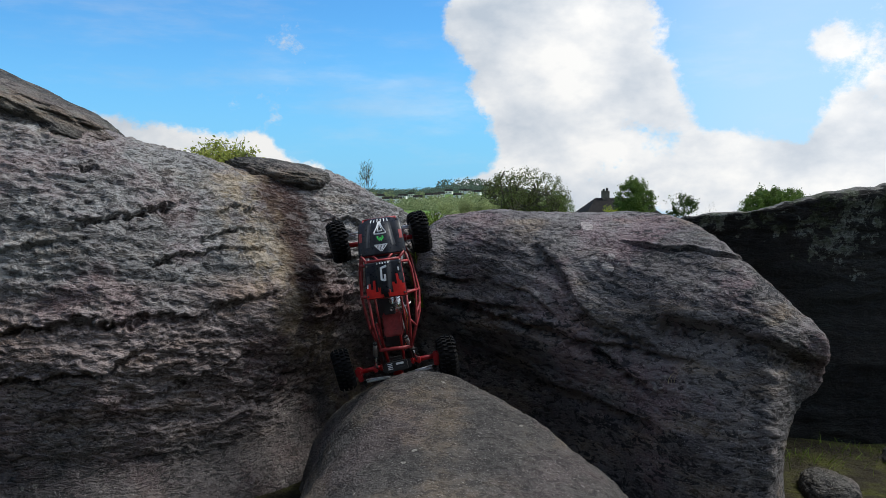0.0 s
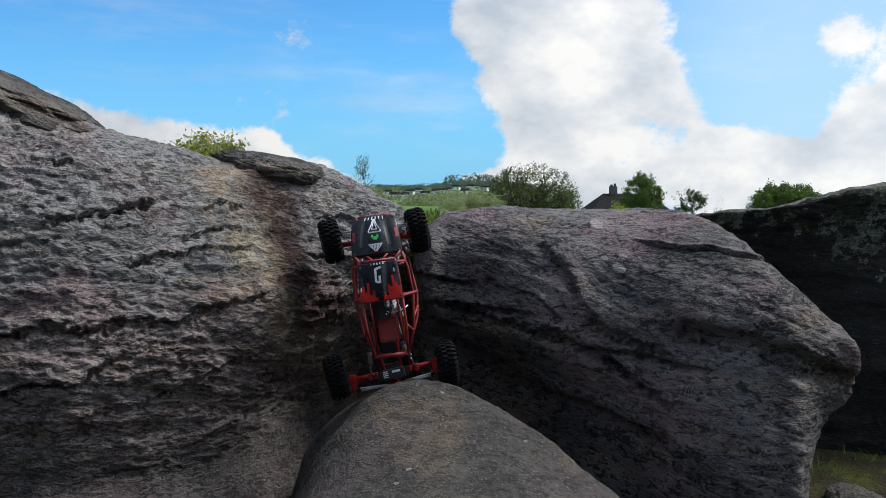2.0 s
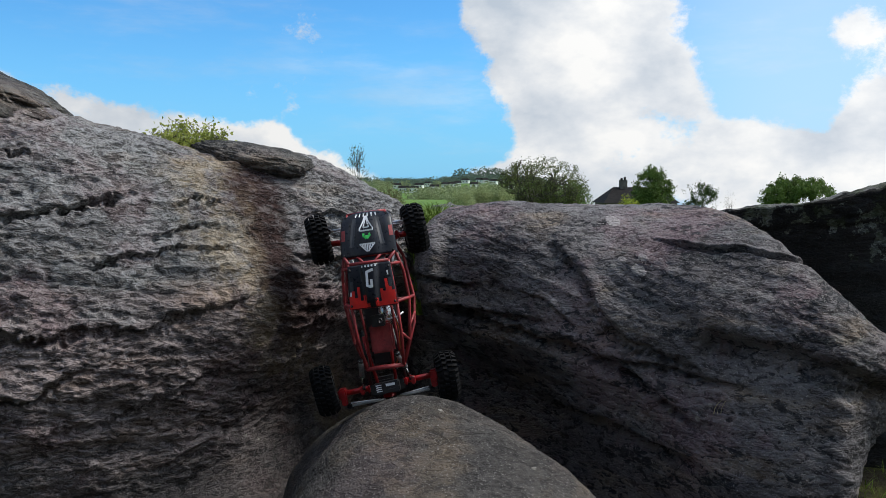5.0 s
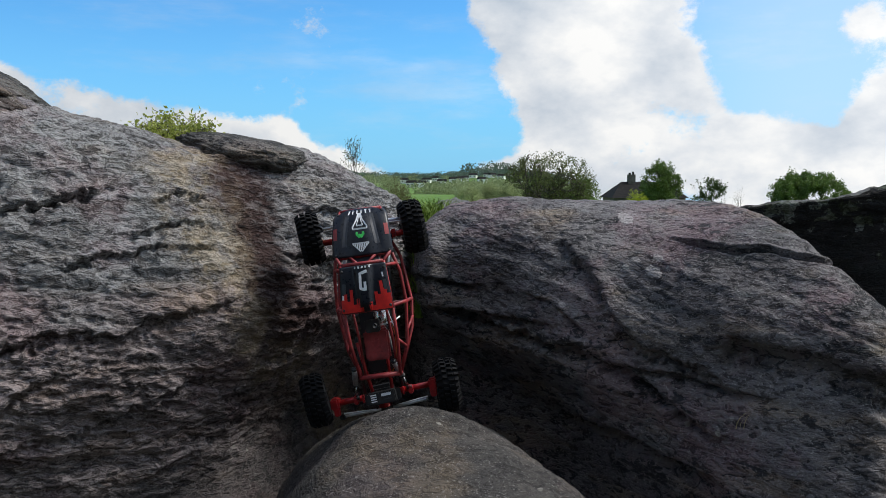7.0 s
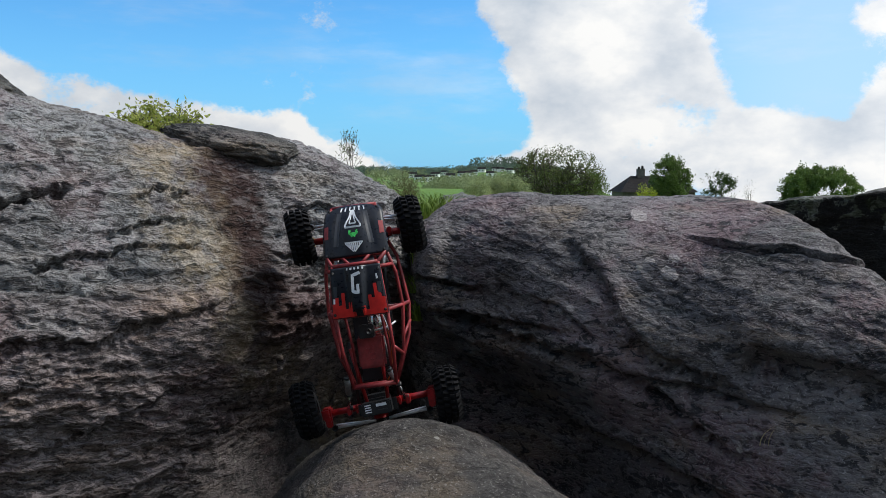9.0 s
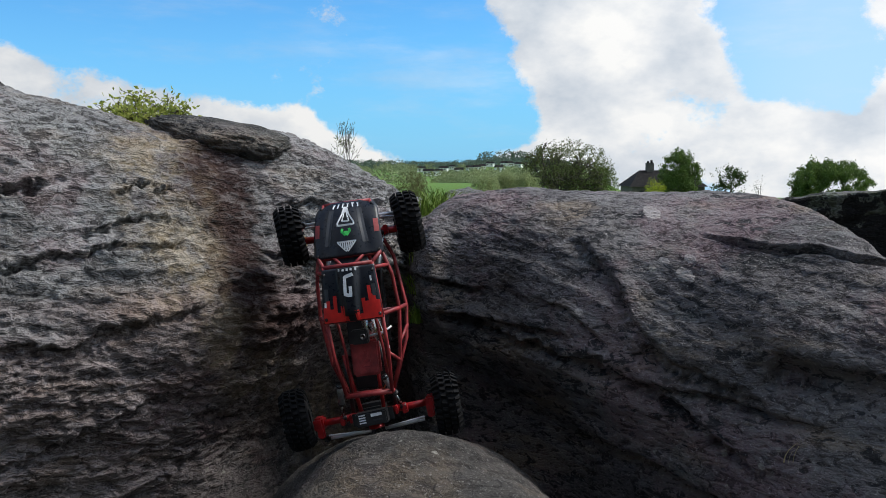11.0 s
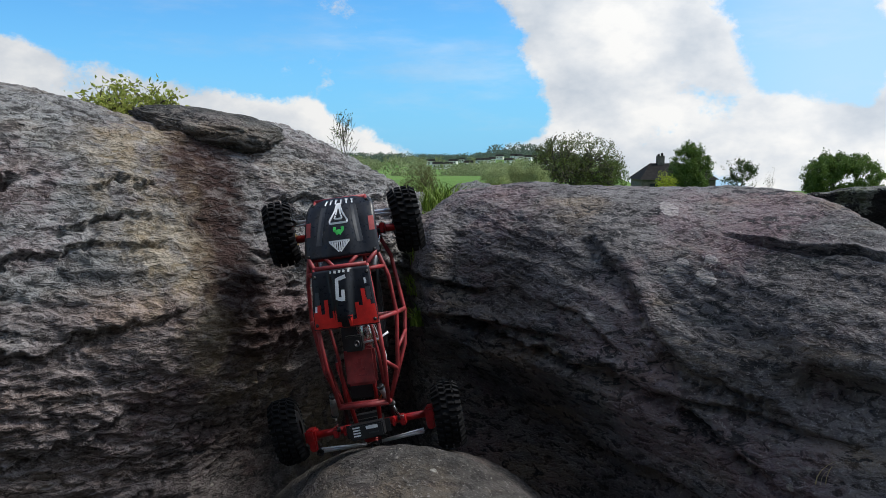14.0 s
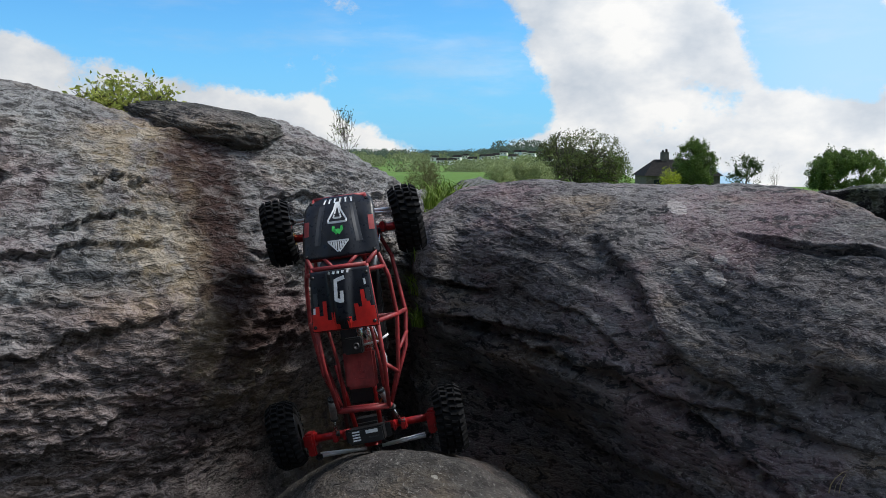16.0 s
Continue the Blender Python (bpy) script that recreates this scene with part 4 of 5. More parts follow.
def tyre_mesh():
    """Rounded carcass; the tread blocks stand on it."""
    h, r = TYRE_W / 2, TYRE_R - 0.006
    return disc([(-h * 0.72, 0.026), (-h * 0.95, 0.033), (-h * 0.98, 0.038), (-h * 0.80, r - 0.003), (-h * 0.45, r), (h * 0.45, r), (h * 0.80, r - 0.003), (h * 0.98, 0.038), (h * 0.95, 0.033), (h * 0.72, 0.026)], 48, RUBBER, "tyre")


def lug_mesh(x0, x1, lean, w, low, drop):
    """One tapered tread block at the top of the tyre."""
    bm = bmesh.new()
    base, top = [], []
    for x, s in ((x0, -1), (x0, 1), (x1, 1), (x1, -1)):
        out = drop if abs(x) > TYRE_W * 0.4 else 0
        for rr, share, ring in ((low, 1.0, base), (TYRE_R - out, 0.72, top)):
            a = lean * (x - x0) / (x1 - x0) + s * w * share
            ring.append(bm.verts.new((x, rr * math.sin(a), rr * math.cos(a))))
    bm.faces.new(top)
    bm.faces.new(base[::-1])
    for k in range(4):
        bm.faces.new((base[k], base[(k + 1) % 4], top[(k + 1) % 4], top[k]))
    bmesh.ops.recalc_face_normals(bm, faces=bm.faces)
    me = bpy.data.meshes.new("tread_block")
    bm.to_mesh(me)
    bm.free()
    me.materials.append(RUBBER)
    return me


LUGS, STEP = 28, 2 * math.pi / 28
HALF = TYRE_W / 2
BLOCKS = [(lug_mesh(-HALF * 0.04, -HALF * 0.42, 0.16 * STEP, STEP * 0.25, TYRE_R - 0.009, 0.0003), 0.0),
          (lug_mesh(HALF * 0.10, HALF * 0.48, -0.10 * STEP, STEP * 0.22, TYRE_R - 0.009, 0.0003), 0.5),
          (lug_mesh(-HALF * 0.56, -HALF * 1.03, 0.10 * STEP, STEP * 0.24, TYRE_R - 0.012, 0.0065), 0.15),
          (lug_mesh(HALF * 0.62, HALF * 1.03, 0.12 * STEP, STEP * 0.28, TYRE_R - 0.012, 0.0065), 0.65)]
TYRE = tyre_mesh()
RIM = disc([(-0.020, 0.012), (-0.020, 0.026), (-0.017, 0.029), (0.017, 0.029), (0.020, 0.027), (0.020, 0.023), (0.012, 0.021), (0.010, 0.008), (0.013, 0.006)], 28, BLACK, "rim")
NUT = disc([(0.010, 0.006), (0.019, 0.006), (0.020, 0.004)], 6, STEEL, "wheel_nut")
RING = disc([(0.0195, 0.0285), (0.0215, 0.0275), (0.0215, 0.0235), (0.0195, 0.0225)], 28, BLACK, "bead_ring")


def wheel(x, y, z, steer, camber, side):
    ob = part("wheel", RIM, crawler, "black rim with knobbly tyre")
    ob.matrix_basis = pose(x, y, z, 0, camber, steer + (0 if side > 0 else 180)) @ pose(0, 0, 0, 37 * (1 + x), 0, 0)
    part("tyre", TYRE, ob, "black knobbly rubber tyre")
    part("bead_ring", RING, ob)
    part("wheel_nut", NUT, ob)
    for me, shift in BLOCKS:
        for k in range(LUGS):
            part("tread_block", me, ob).matrix_basis = pose(0, 0, 0, (k + shift) * 360 / LUGS, 0, 0)


def axle(y, fore, brass):
    """Axle housing with links, hubs and tie rod; fore is +1 at the front, -1 at the rear."""
    rod("axle_tube", [(-0.094, y, 0), (-0.022, y, 0)], 0.0058, RED, crawler, 10)
    rod("axle_tube", [(0.022, y, 0), (0.094, y, 0)], 0.0058, RED, crawler, 10)
    block("axle_gearbox", -0.024, 0.020, y - 0.018, y + 0.018, -0.016, 0.016, BLACK, crawler, 0.006)
    part("axle_cap", disc([(-0.006, 0.013), (0.004, 0.014), (0.008, 0.010)], 14, RED, "axle_cap"), crawler).matrix_basis = pose(-0.002, y + fore * 0.018, 0, 0, 0, 90)
    for s in (-1, 1):
        block("steering_hub", s * 0.094 - 0.008, s * 0.094 + 0.008, y - 0.011, y + 0.011, -0.015, 0.015, BRASS if brass else RED, crawler, 0.003)
        block("hub_arm", s * 0.092 - 0.006, s * 0.092 + 0.006, y + fore * 0.010 - 0.013, y + fore * 0.010 + 0.013, 0.006, 0.013, RED, crawler, 0.002)
        block("shock_mount", s * 0.052 - 0.004, s * 0.052 + 0.004, y - 0.008, y + 0.008, 0.004, 0.020, RED, crawler, 0.0015)
        block("shock_mount", s * 0.038 - 0.002, s * 0.038 + 0.002, y - 0.007, y + 0.007, 0.004, 0.020, RED, crawler, 0.001)
        rod("tie_rod", [(s * 0.083, y + fore * 0.026, 0.004), (s * 0.012, y + fore * 0.0275, 0.004)], 0.0027, ROD, crawler, 10, "bright steel tie rod")
        rod("drag_link", [(s * 0.080, y + fore * 0.020, 0.012), (s * 0.020, y + fore * 0.024, 0.014)], 0.0016, ROD, crawler, 8, "bright steel link")
        part("rod_end", disc([(-0.005, 0.004), (-0.003, 0.0058), (0.003, 0.0058), (0.005, 0.004)], 12, BLACK, "rod_end"), crawler).matrix_basis = pose(s * 0.085, y + fore * 0.026, 0.004, 0, 90, 0)
        rod("suspension_link", [(s * 0.036, y - fore * 0.006, -0.004), (s * 0.030, y - fore * 0.115, 0.006)], 0.0036, BLACK, crawler)
        rod("suspension_link", [(s * 0.018, y - fore * 0.002, 0.016), (s * 0.026, y - fore * 0.105, 0.030)], 0.0034, RED, crawler)
        # shock absorber: shaft, body, cap, spring
        low, top = Vector((s * 0.050, y - fore * 0.004, 0.016)), Vector((s * 0.036, y - fore * 0.062, 0.058))
        mid = low.lerp(top, 0.42)
        shock = rod("shock_absorber", [mid, mid.lerp(top, 0.5), top], 0.0050, ALLOY, crawler, 12, "dusty alloy shock absorber")
        rod("shaft", [low, mid], 0.0019, STEEL, shock)
        rod("collar", [mid, mid.lerp(top, 0.08)], 0.0058, BLACK, shock, 12)
        rod("cap", [top.lerp(mid, 0.1), top], 0.0056, BLACK, shock, 12)
        rod("end_joint", [low - Vector((0.005, 0, 0)), low + Vector((0.005, 0, 0))], 0.0042, BLACK, shock)
    part("joint", disc([(-0.007, 0.004), (-0.005, 0.0065), (0.005, 0.0065), (0.007, 0.004)], 14, BLACK, "joint"), crawler).matrix_basis = pose(0.0, y + fore * 0.032, 0.004, 0, 90, 0)
    servo = block("servo", -0.026, 0.026, y + fore * 0.002 - 0.011, y + fore * 0.002 + 0.011, 0.018, 0.044, BLACK, crawler, 0.002, "black steering servo with pale label")
    block("servo_ear", -0.034, 0.034, y + fore * 0.002 - 0.010, y + fore * 0.002 + 0.010, 0.022, 0.0245, BLACK, servo, 0.0008)
    for k in range(4):
        block("label_bar", -0.020, -0.009, y - 0.0075 + 0.004 * k, y - 0.0055 + 0.004 * k, 0.0440, 0.0444, WHITE, servo, 0)
    block("label_bar", 0.000, 0.018, y + 0.001, y + 0.006, 0.0440, 0.0444, WHITE, servo, 0)
    block("label_bar", 0.003, 0.018, y - 0.006, y - 0.004, 0.0440, 0.0444, PANEL_GREY, servo, 0)


axle(0.0, -1, False)
wheel(TRACK / 2 - 0.004, -0.008, 0, -2, 7, 1)
wheel(-TRACK / 2 - 0.006, 0.014, 0, 4, -9, -1)
# the rear axle hangs lower and tilts with the rock
for ob in list(crawler.children):
    ob.matrix_basis = pose(-0.006, -0.018, 0, 0, 0, 4.5) @ ob.matrix_basis
axle(WHEELBASE, 1, True)
wheel(TRACK / 2 - 0.035, WHEELBASE + 0.009, 0, 5, 9, 1)
wheel(-TRACK / 2 + 0.014, WHEELBASE + 0.012, -0.004, 6, -12, -1)

# tube cage
CAGE = 0.0034
RUNNING_GEAR = set(crawler.children)
for s in (-1, 1):
    rod("roof_rail", [(s * 0.049, 0.146, 0.110), (s * 0.047, 0.185, 0.113), (s * 0.043, 0.226, 0.109)], CAGE, RED_CAGE, crawler)
    rod("front_pillar", [(s * 0.043, 0.226, 0.109), (s * 0.057, 0.243, 0.083), (s * 0.052, 0.268, 0.044), (s * 0.044, 0.280, 0.008)], CAGE, RED_CAGE, crawler)
    rod("bonnet_rail", [(s * 0.057, 0.243, 0.080), (s * 0.053, 0.290, 0.066), (s * 0.042, 0.326, 0.050)], CAGE, RED_CAGE, crawler)
    rod("nose_rail", [(s * 0.042, 0.326, 0.050), (s * 0.042, 0.318, 0.020), (s * 0.044, 0.280, 0.008)], CAGE, RED_CAGE, crawler)
    rod("rear_stay", [(s * 0.049, 0.146, 0.110), (s * 0.048, 0.085, 0.090), (s * 0.041, 0.022, 0.064)], CAGE, RED_CAGE, crawler)
    rod("side_rail", [(s * 0.057, 0.243, 0.082), (s * 0.068, 0.205, 0.066), (s * 0.072, 0.150, 0.058), (s * 0.062, 0.075, 0.052), (s * 0.041, 0.022, 0.044)], CAGE, RED_CAGE, crawler)
    rod("sill_rail", [(s * 0.044, 0.280, 0.008), (s * 0.066, 0.235, 0.002), (s * 0.078, 0.150, 0.004), (s * 0.072, 0.100, 0.012), (s * 0.041, 0.022, 0.044)], CAGE, RED_CAGE, crawler)
    rod("middle_pillar", [(s * 0.049, 0.146, 0.110), (s * 0.072, 0.150, 0.058), (s * 0.078, 0.152, 0.004)], CAGE, RED_CAGE, crawler)
    rod("side_brace", [(s * 0.044, 0.218, 0.110), (s * 0.064, 0.220, 0.072)], CAGE * 0.9, RED_CAGE, crawler)
    rod("side_brace", [(s * 0.049, 0.084, 0.088), (s * 0.060, 0.068, 0.051)], CAGE * 0.9, RED_CAGE, crawler)
    rod("side_brace", [(s * 0.066, 0.098, 0.054), (s * 0.076, 0.120, 0.008)], CAGE * 0.85, RED_CAGE, crawler)
    rod("inner_stay", [(s * 0.034, 0.148, 0.100), (s * 0.034, 0.090, 0.060), (s * 0.034, 0.026, 0.046)], CAGE * 0.8, RED_CAGE, crawler)
    rod("screen_brace", [(s * 0.030, 0.243, 0.088), (s * 0.008, 0.224, 0.108)], CAGE * 0.8, RED_CAGE, crawler)
    rod("cage_upright", [(s * 0.041, 0.022, 0.064), (s * 0.041, 0.022, 0.044)], CAGE, RED_CAGE, crawler)
rod("rear_crossbar", [(-0.041, 0.022, 0.064), (0.041, 0.022, 0.064)], CAGE * 1.15, RED_CAGE, crawler)
rod("rear_crossbar", [(-0.041, 0.022, 0.044), (0.041, 0.022, 0.044)], CAGE, RED_CAGE, crawler)
rod("roof_crossbar", [(-0.049, 0.143, 0.108), (0.049, 0.143, 0.108)], CAGE, RED_CAGE, crawler)
rod("roof_crossbar", [(-0.043, 0.226, 0.109), (0.043, 0.226, 0.109)], CAGE, RED_CAGE, crawler)
rod("screen_crossbar", [(-0.057, 0.240, 0.085), (0.057, 0.240, 0.085)], CAGE, RED_CAGE, crawler)
rod("middle_crossbar", [(-0.072, 0.150, 0.058), (0.072, 0.150, 0.058)], CAGE * 0.85, RED_CAGE, crawler)
rod("nose_crossbar", [(-0.042, 0.326, 0.050), (0.042, 0.326, 0.050)], CAGE, RED_CAGE, crawler)


def sheet(name, across, along, height, mat, parent, thick=0.0014, label=""):
    """A bent panel: across(u, v), along(v), height(u, v) for u in -1..1 and v in 0..1."""
    nu, nv = 24, 24
    verts, faces = [], []
    for layer in (0, -thick):
        for j in range(nv + 1):
            for i in range(nu + 1):
                u, v = -1 + 2 * i / nu, j / nv
                verts.append((across(u, v), along(v), height(u, v) + layer))
    w, m = nu + 1, (nu + 1) * (nv + 1)
    for j in range(nv):
        for i in range(nu):
            a = j * w + i
            faces += [(a, a + 1, a + w + 1, a + w), (m + a, m + a + w, m + a + w + 1, m + a + 1)]
    edge = [i for i in range(w)] + [j * w + nu for j in range(1, nv + 1)] + [nv * w + i for i in range(nu - 1, -1, -1)] + [j * w for j in range(nv - 1, 0, -1)]
    faces += [(b, a, m + a, m + b) for a, b in zip(edge, edge[1:] + edge[:1])]
    return part(name, mesh(name, verts, faces, mat), parent, label)


def roof_z(u, v):
    k = max(0.0, 1 - abs(u) / (0.24 + 0.20 * v))
    return 0.1185 - 0.0035 * abs(u) ** 4 - 0.003 * v + 0.003 * math.sin(math.pi * v) + 0.008 * min(1.0, k * 2.4) * min(1.0, v * 6)


def hood_z(u, v):
    wing = 0.0035 * math.exp(-((abs(u) - 0.62 + 0.16 * v) / 0.09) ** 2) * math.sin(math.pi * min(1.0, v * 1.15))
    k = max(0.0, 1 - abs(u) / (0.50 - 0.16 * v))
    return 0.0935 - 0.008 * abs(u) ** 4 - 0.030 * v - 0.010 * v ** 4 + 0.005 * math.sin(math.pi * v) + 0.004 * min(1.0, k * 2.2) - wing


def roof_x(u, v):
    return u * (0.0525 - 0.006 * v)


def hood_x(u, v):
    return u * (0.0625 - 0.005 * v - 0.010 * max(0.0, v - 0.8) / 0.2 * max(0.0, v - 0.8) / 0.2 - 0.003 * v ** 3)


def roof_y(v):
    return 0.141 + 0.082 * v


def hood_y(v):
    return 0.240 + 0.088 * v


roof = sheet("roof_panel", roof_x, roof_y, roof_z, PANEL, crawler, label="blue-black roof panel with red flame edge")
hood = sheet("bonnet_panel", hood_x, hood_y, hood_z, PANEL, crawler, label="blue-black bonnet panel with pale decals")


def decal(name, kind, u0, u1, v0, v1, mat, parent, lift=0.0006, lean=0.0):
    """A thin patch that follows the panel, between the given shares of it; lean shifts its top edge."""
    fx, fy, fz = (roof_x, roof_y, roof_z) if kind == "roof" else (hood_x, hood_y, hood_z)
    n_u = max(2, int(abs(u1 - u0) * 14))
    n_v = max(2, int(abs(v1 - v0) * 14))
    verts, faces = [], []
    for layer in (lift, 0.0001):
        for j in range(n_v + 1):
            for i in range(n_u + 1):
                v = v0 + (v1 - v0) * j / n_v
                u = u0 + (u1 - u0) * i / n_u + lean * j / n_v
                verts.append((fx(u, v), fy(v), fz(u, v) + layer))
    w, m = n_u + 1, (n_u + 1) * (n_v + 1)
    for j in range(n_v):
        for i in range(n_u):
            a = j * w + i
            faces += [(a, a + 1, a + w + 1, a + w), (m + a, m + a + w, m + a + w + 1, m + a + 1)]
    edge = list(range(w)) + [j * w + n_u for j in range(1, n_v + 1)] + [n_v * w + i for i in range(n_u - 1, -1, -1)] + [j * w for j in range(n_v - 1, 0, -1)]
    faces += [(b, a, m + a, m + b) for a, b in zip(edge, edge[1:] + edge[:1])]
    return part(name, mesh(name, verts, faces, mat, smooth=False), parent)


def stroke(name, kind, points, wide, mat, parent, lift=0.0009):
    """A narrow line of vinyl through (u, v) points of the panel, `wide` metres across."""
    fx, fy, fz = (roof_x, roof_y, roof_z) if kind == "roof" else (hood_x, hood_y, hood_z)
    fine = [(a[0] + (b[0] - a[0]) * k / 4, a[1] + (b[1] - a[1]) * k / 4) for a, b in zip(points, points[1:]) for k in range(4)] + [points[-1]]
    row = [Vector((fx(u, v), fy(v), fz(u, v))) for u, v in fine]
    verts, faces = [], []
    for k, p in enumerate(row):
        d = row[min(k + 1, len(row) - 1)] - row[max(k - 1, 0)]
        out = Vector((-d.y, d.x, 0)).normalized() * wide / 2
        verts += [p + out + Vector((0, 0, lift)), p - out + Vector((0, 0, lift)), p - out, p + out]
    for k in range(len(row) - 1):
        a, b = 4 * k, 4 * k + 4
        faces += [(a + i, a + (i + 1) % 4, b + (i + 1) % 4, b + i) for i in range(4)]
    faces += [(3, 2, 1, 0), tuple(len(verts) - 4 + i for i in range(4))]
    return part(name, mesh(name, verts, faces, mat, smooth=False), parent)


# stepped red flames along the roof's rear edge
steps = [0.30, 0.42, 0.26, 0.50, 0.18, 0.30, 0.10, 0.05, 0.05, 0.20, 0.12, 0.40, 0.34, 0.62, 0.46, 0.34]
for k, top in enumerate(steps):
    u = -0.98 + 1.96 * k / len(steps)
    if top > 0.06:
        decal("flame", "roof", u, u + 1.96 / len(steps) + 0.002, 0.012, top, RED_PAINT, roof, 0.0005)
# plain pale shapes on the roof: an open hook and small bars
stroke("emblem", "roof", [(0.20, 0.86), (-0.10, 0.82), (-0.13, 0.50), (0.06, 0.47), (0.07, 0.64)], 0.0052, WHITE, roof, 0.0011)
for k in range(5):
    stroke("label_bar", "roof", [(-0.30 + 0.15 * k, 0.93), (-0.28 + 0.15 * k, 0.975)], 0.0036, WHITE, roof)
stroke("label_bar", "roof", [(0.80, 0.70), (0.79, 0.80)], 0.0030, WHITE, roof)
stroke("label_bar", "roof", [(-0.90, 0.30), (-0.89, 0.40)], 0.0034, WHITE, roof)
for s in (-1, 1):
    decal("grey_patch", "roof", s * 0.84 - 0.07, s * 0.84 + 0.07, 0.42, 0.64, PANEL_GREY, roof, 0.0007)
    for v in (0.08, 0.9):
        k = part("screw", disc([(-0.001, 0.0026), (0.001, 0.0026), (0.0016, 0.0012)], 10, BLACK, "screw"), roof)
        k.matrix_basis = pose(roof_x(s * 0.9, v), roof_y(v), roof_z(s * 0.9, v) + 0.0012, 0, -90, 0)
    for v in (0.06, 0.92):
        k = part("screw", disc([(-0.001, 0.0024), (0.001, 0.0024), (0.0016, 0.0012)], 10, BLACK, "screw"), hood)
        k.matrix_basis = pose(hood_x(s * 0.88, v), hood_y(v), hood_z(s * 0.88, v) + 0.0012, 0, -90, 0)
# plain pale, grey and green shapes on the bonnet
for k in range(6):
    u = -0.42 + 0.168 * k
    stroke("label_bar", "hood", [(u - 0.035, 0.955), (u + 0.045, 0.955)], 0.0022, WHITE, hood)
    stroke("label_bar", "hood", [(u, 0.95), (u - 0.01, 0.885)], 0.0022, WHITE, hood)
for s in (-1, 1):
    stroke("emblem", "hood", [(s * 0.04, 0.89), (s * 0.10, 0.76), (s * 0.25, 0.60), (s * 0.24, 0.555)], 0.0026, WHITE, hood)
    stroke("emblem", "hood", [(s * 0.02, 0.84), (s * 0.07, 0.70), (s * 0.11, 0.63)], 0.0020, WHITE, hood)
    stroke("green_emblem", "hood", [(s * 0.02, 0.37), (s * 0.06, 0.41), (s * 0.12, 0.44), (s * 0.10, 0.495)], 0.0042, GREEN, hood)
    stroke("green_emblem", "hood", [(s * 0.02, 0.38), (s * 0.025, 0.45)], 0.0034, GREEN, hood)
    stroke("emblem", "hood", [(s * 0.27, 0.255), (s * 0.02, 0.085)], 0.0020, WHITE, hood)
    decal("grey_patch", "hood", s * 0.56 - 0.10, s * 0.56 + 0.06, 0.22, 0.86, PANEL_GREY, hood, 0.0006, -s * 0.12)
    decal("red_patch", "hood", s * 0.89 - 0.07, s * 0.89 + 0.07, 0.38, 0.62, RED_DULL, hood, 0.0006)
stroke("emblem", "hood", [(0.0, 0.90), (0.0, 0.80)], 0.0050, WHITE, hood)
stroke("emblem", "hood", [(-0.24, 0.56), (0.24, 0.56)], 0.0030, WHITE, hood)
stroke("emblem", "hood", [(-0.10, 0.63), (0.10, 0.63)], 0.0026, WHITE, hood)
stroke("emblem", "hood", [(-0.08, 0.685), (0.08, 0.685)], 0.0018, PANEL_GREY, hood)
stroke("emblem", "hood", [(-0.28, 0.26), (0.28, 0.26)], 0.0024, WHITE, hood)
for k in range(7):
    u = -0.18 + 0.06 * k
    stroke("stripe", "hood", [(u, 0.245), (u, 0.245 - 0.15 * (1 - abs(u) / 0.26))], 0.0022, WHITE, hood)
sheet("windscreen_panel", lambda u, v: u * (0.030 + 0.008 * (1 - v)), lambda v: 0.222 + 0.020 * v, lambda u, v: 0.103 - 0.020 * v, PANEL_GREY, crawler, label="grey windscreen panel")

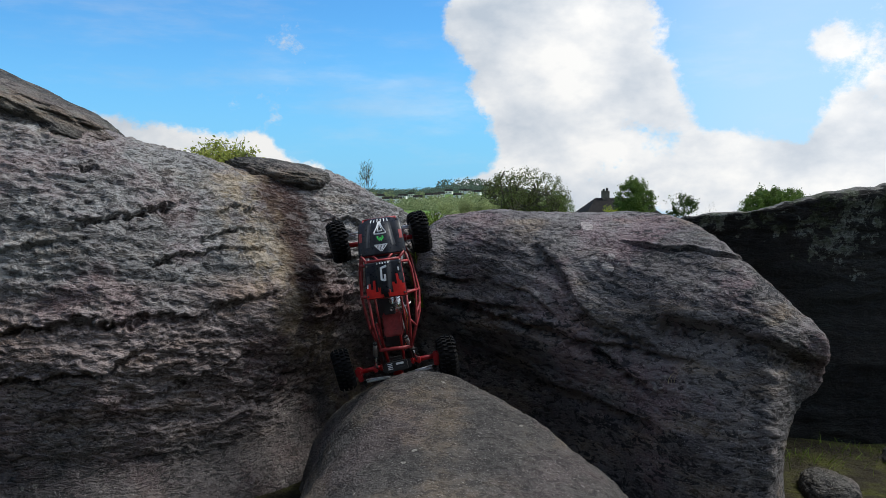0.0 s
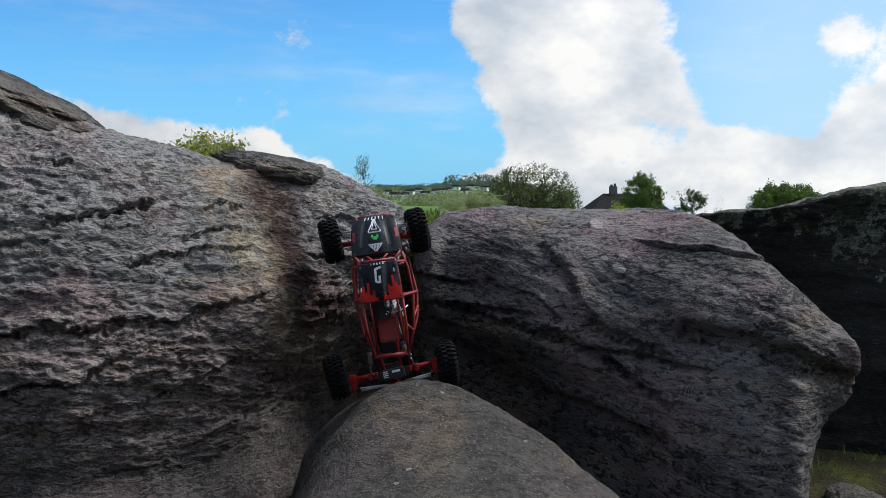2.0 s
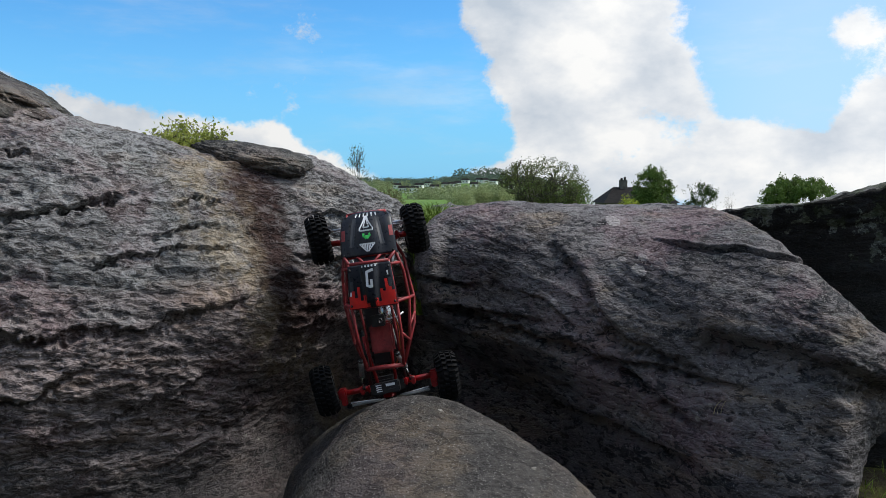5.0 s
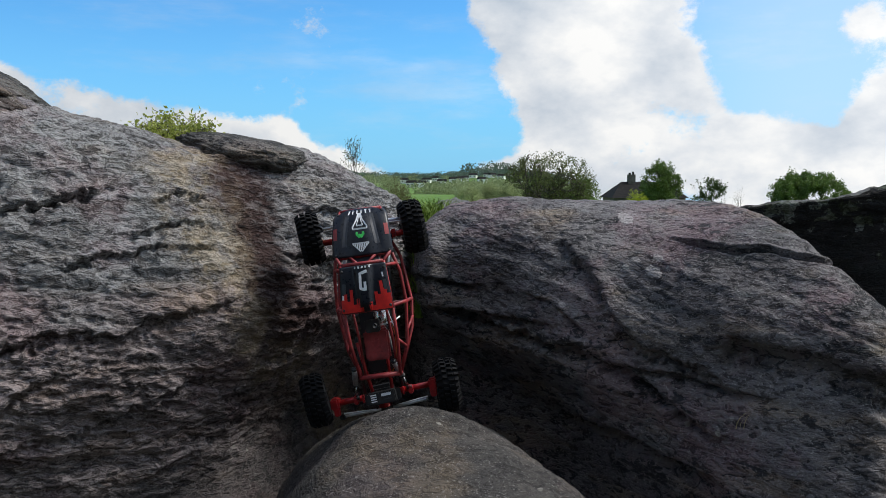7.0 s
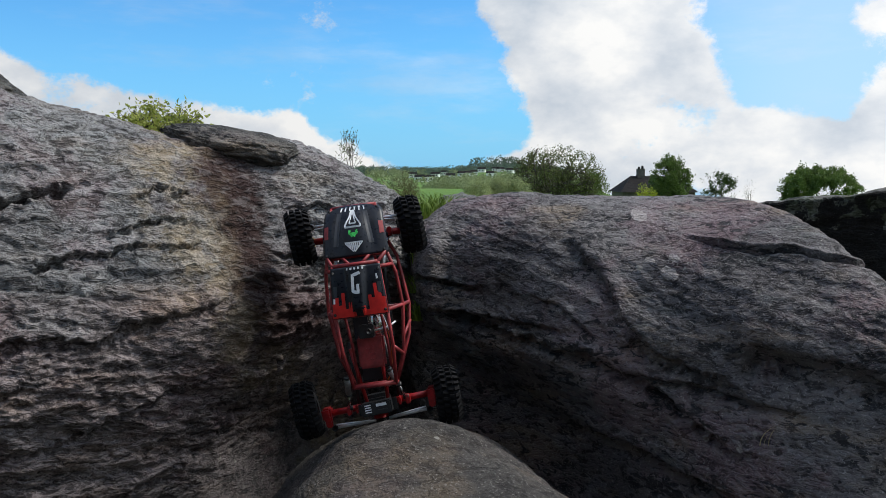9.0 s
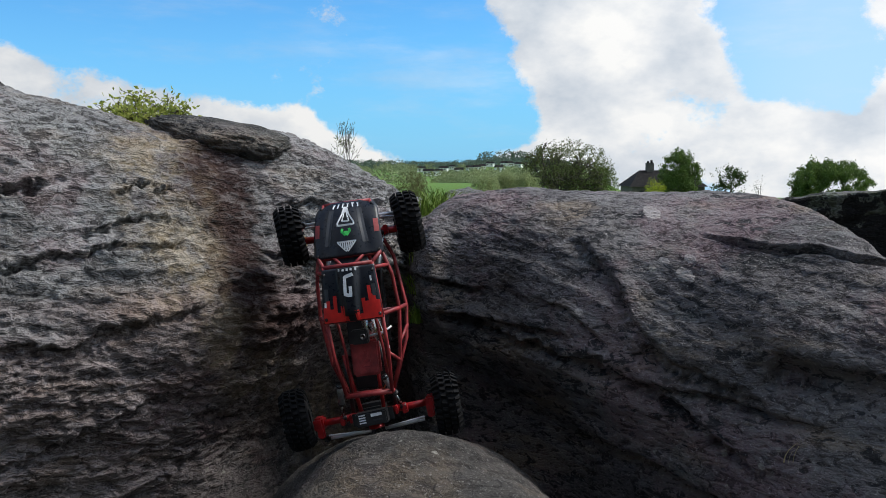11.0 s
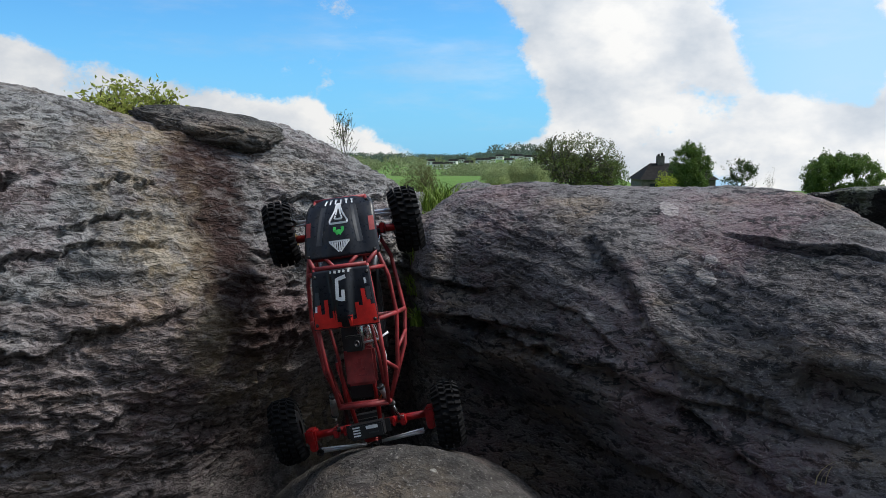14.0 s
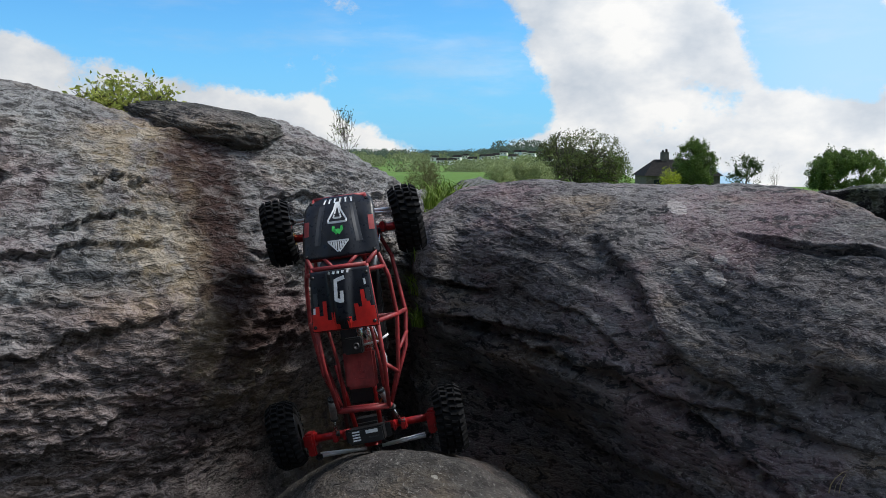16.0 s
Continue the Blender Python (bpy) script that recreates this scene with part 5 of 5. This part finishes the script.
# inside the cage
block("skid_plate", -0.040, 0.040, 0.095, 0.240, -0.008, -0.002, BLACK, crawler, 0.002)
block("gearbox", -0.022, 0.024, 0.165, 0.225, -0.002, 0.040, BLACK, crawler, 0.006)
motor = part("motor", disc([(-0.030, 0.014), (-0.028, 0.018), (0.026, 0.018), (0.028, 0.010)], 20, STEEL, "motor"), crawler, "steel can motor")
motor.matrix_basis = pose(0.012, 0.130, 0.022, 0, 0, 90)
tray = block("electronics_tray", -0.026, 0.026, 0.050, 0.106, 0.046, 0.058, RED_DULL, crawler, 0.004, "dull red receiver box lid")
for w in ((-0.009, 0.003, 0.080, 0.084), (-0.004, 0.008, 0.072, 0.076), (-0.010, 0.010, 0.064, 0.0655), (-0.002, 0.004, 0.084, 0.090)):
    block("moulded_mark", *w, 0.058, 0.0586, RED_CAGE, tray, 0)
cam_box = block("speed_controller", -0.017, 0.013, 0.102, 0.125, 0.060, 0.078, BLACK, crawler, 0.002, "black speed controller with round button")
part("button", disc([(-0.001, 0.005), (0.0015, 0.005), (0.002, 0.004)], 14, PANEL_GREY, "button"), cam_box).matrix_basis = pose(0.004, 0.113, 0.079, 0, -90, 0)
block("battery", -0.030, 0.020, 0.232, 0.285, 0.012, 0.040, BLACK, crawler, 0.003)
block("rear_plate", -0.030, 0.030, 0.026, 0.062, 0.020, 0.024, BLACK, crawler, 0.002)
for k, (mat, dx) in enumerate(((WIRE, 0.0), (BLACK, 0.004), (WHITE, 0.008))):
    rod("wire", [(0.014 + dx, 0.014, 0.034), (0.034 + dx, 0.040, 0.052 + 0.003 * k), (0.040 + dx * 0.5, 0.090, 0.050), (0.030, 0.140, 0.058), (0.036, 0.190, 0.048)], 0.0012, mat, crawler, 6)
rod("antenna_tube", [(0.014, 0.113, 0.072), (0.040, 0.116, 0.074), (0.056, 0.124, 0.070)], 0.0017, WHITE, crawler, 6)
rod("drive_shaft", [(0, 0.018, 0.004), (0.004, 0.165, 0.012)], 0.0045, BLACK, crawler, 8)
rod("drive_shaft", [(0, WHEELBASE - 0.018, 0.004), (0.004, 0.225, 0.012)], 0.0045, BLACK, crawler, 8)

# the body is slimmer than its track
for ob in crawler.children:
    if ob not in RUNNING_GEAR:
        ob.matrix_basis = Matrix.Diagonal((0.88, 1, 1, 1)) @ ob.matrix_basis
crawler.matrix_world = CRAWLER
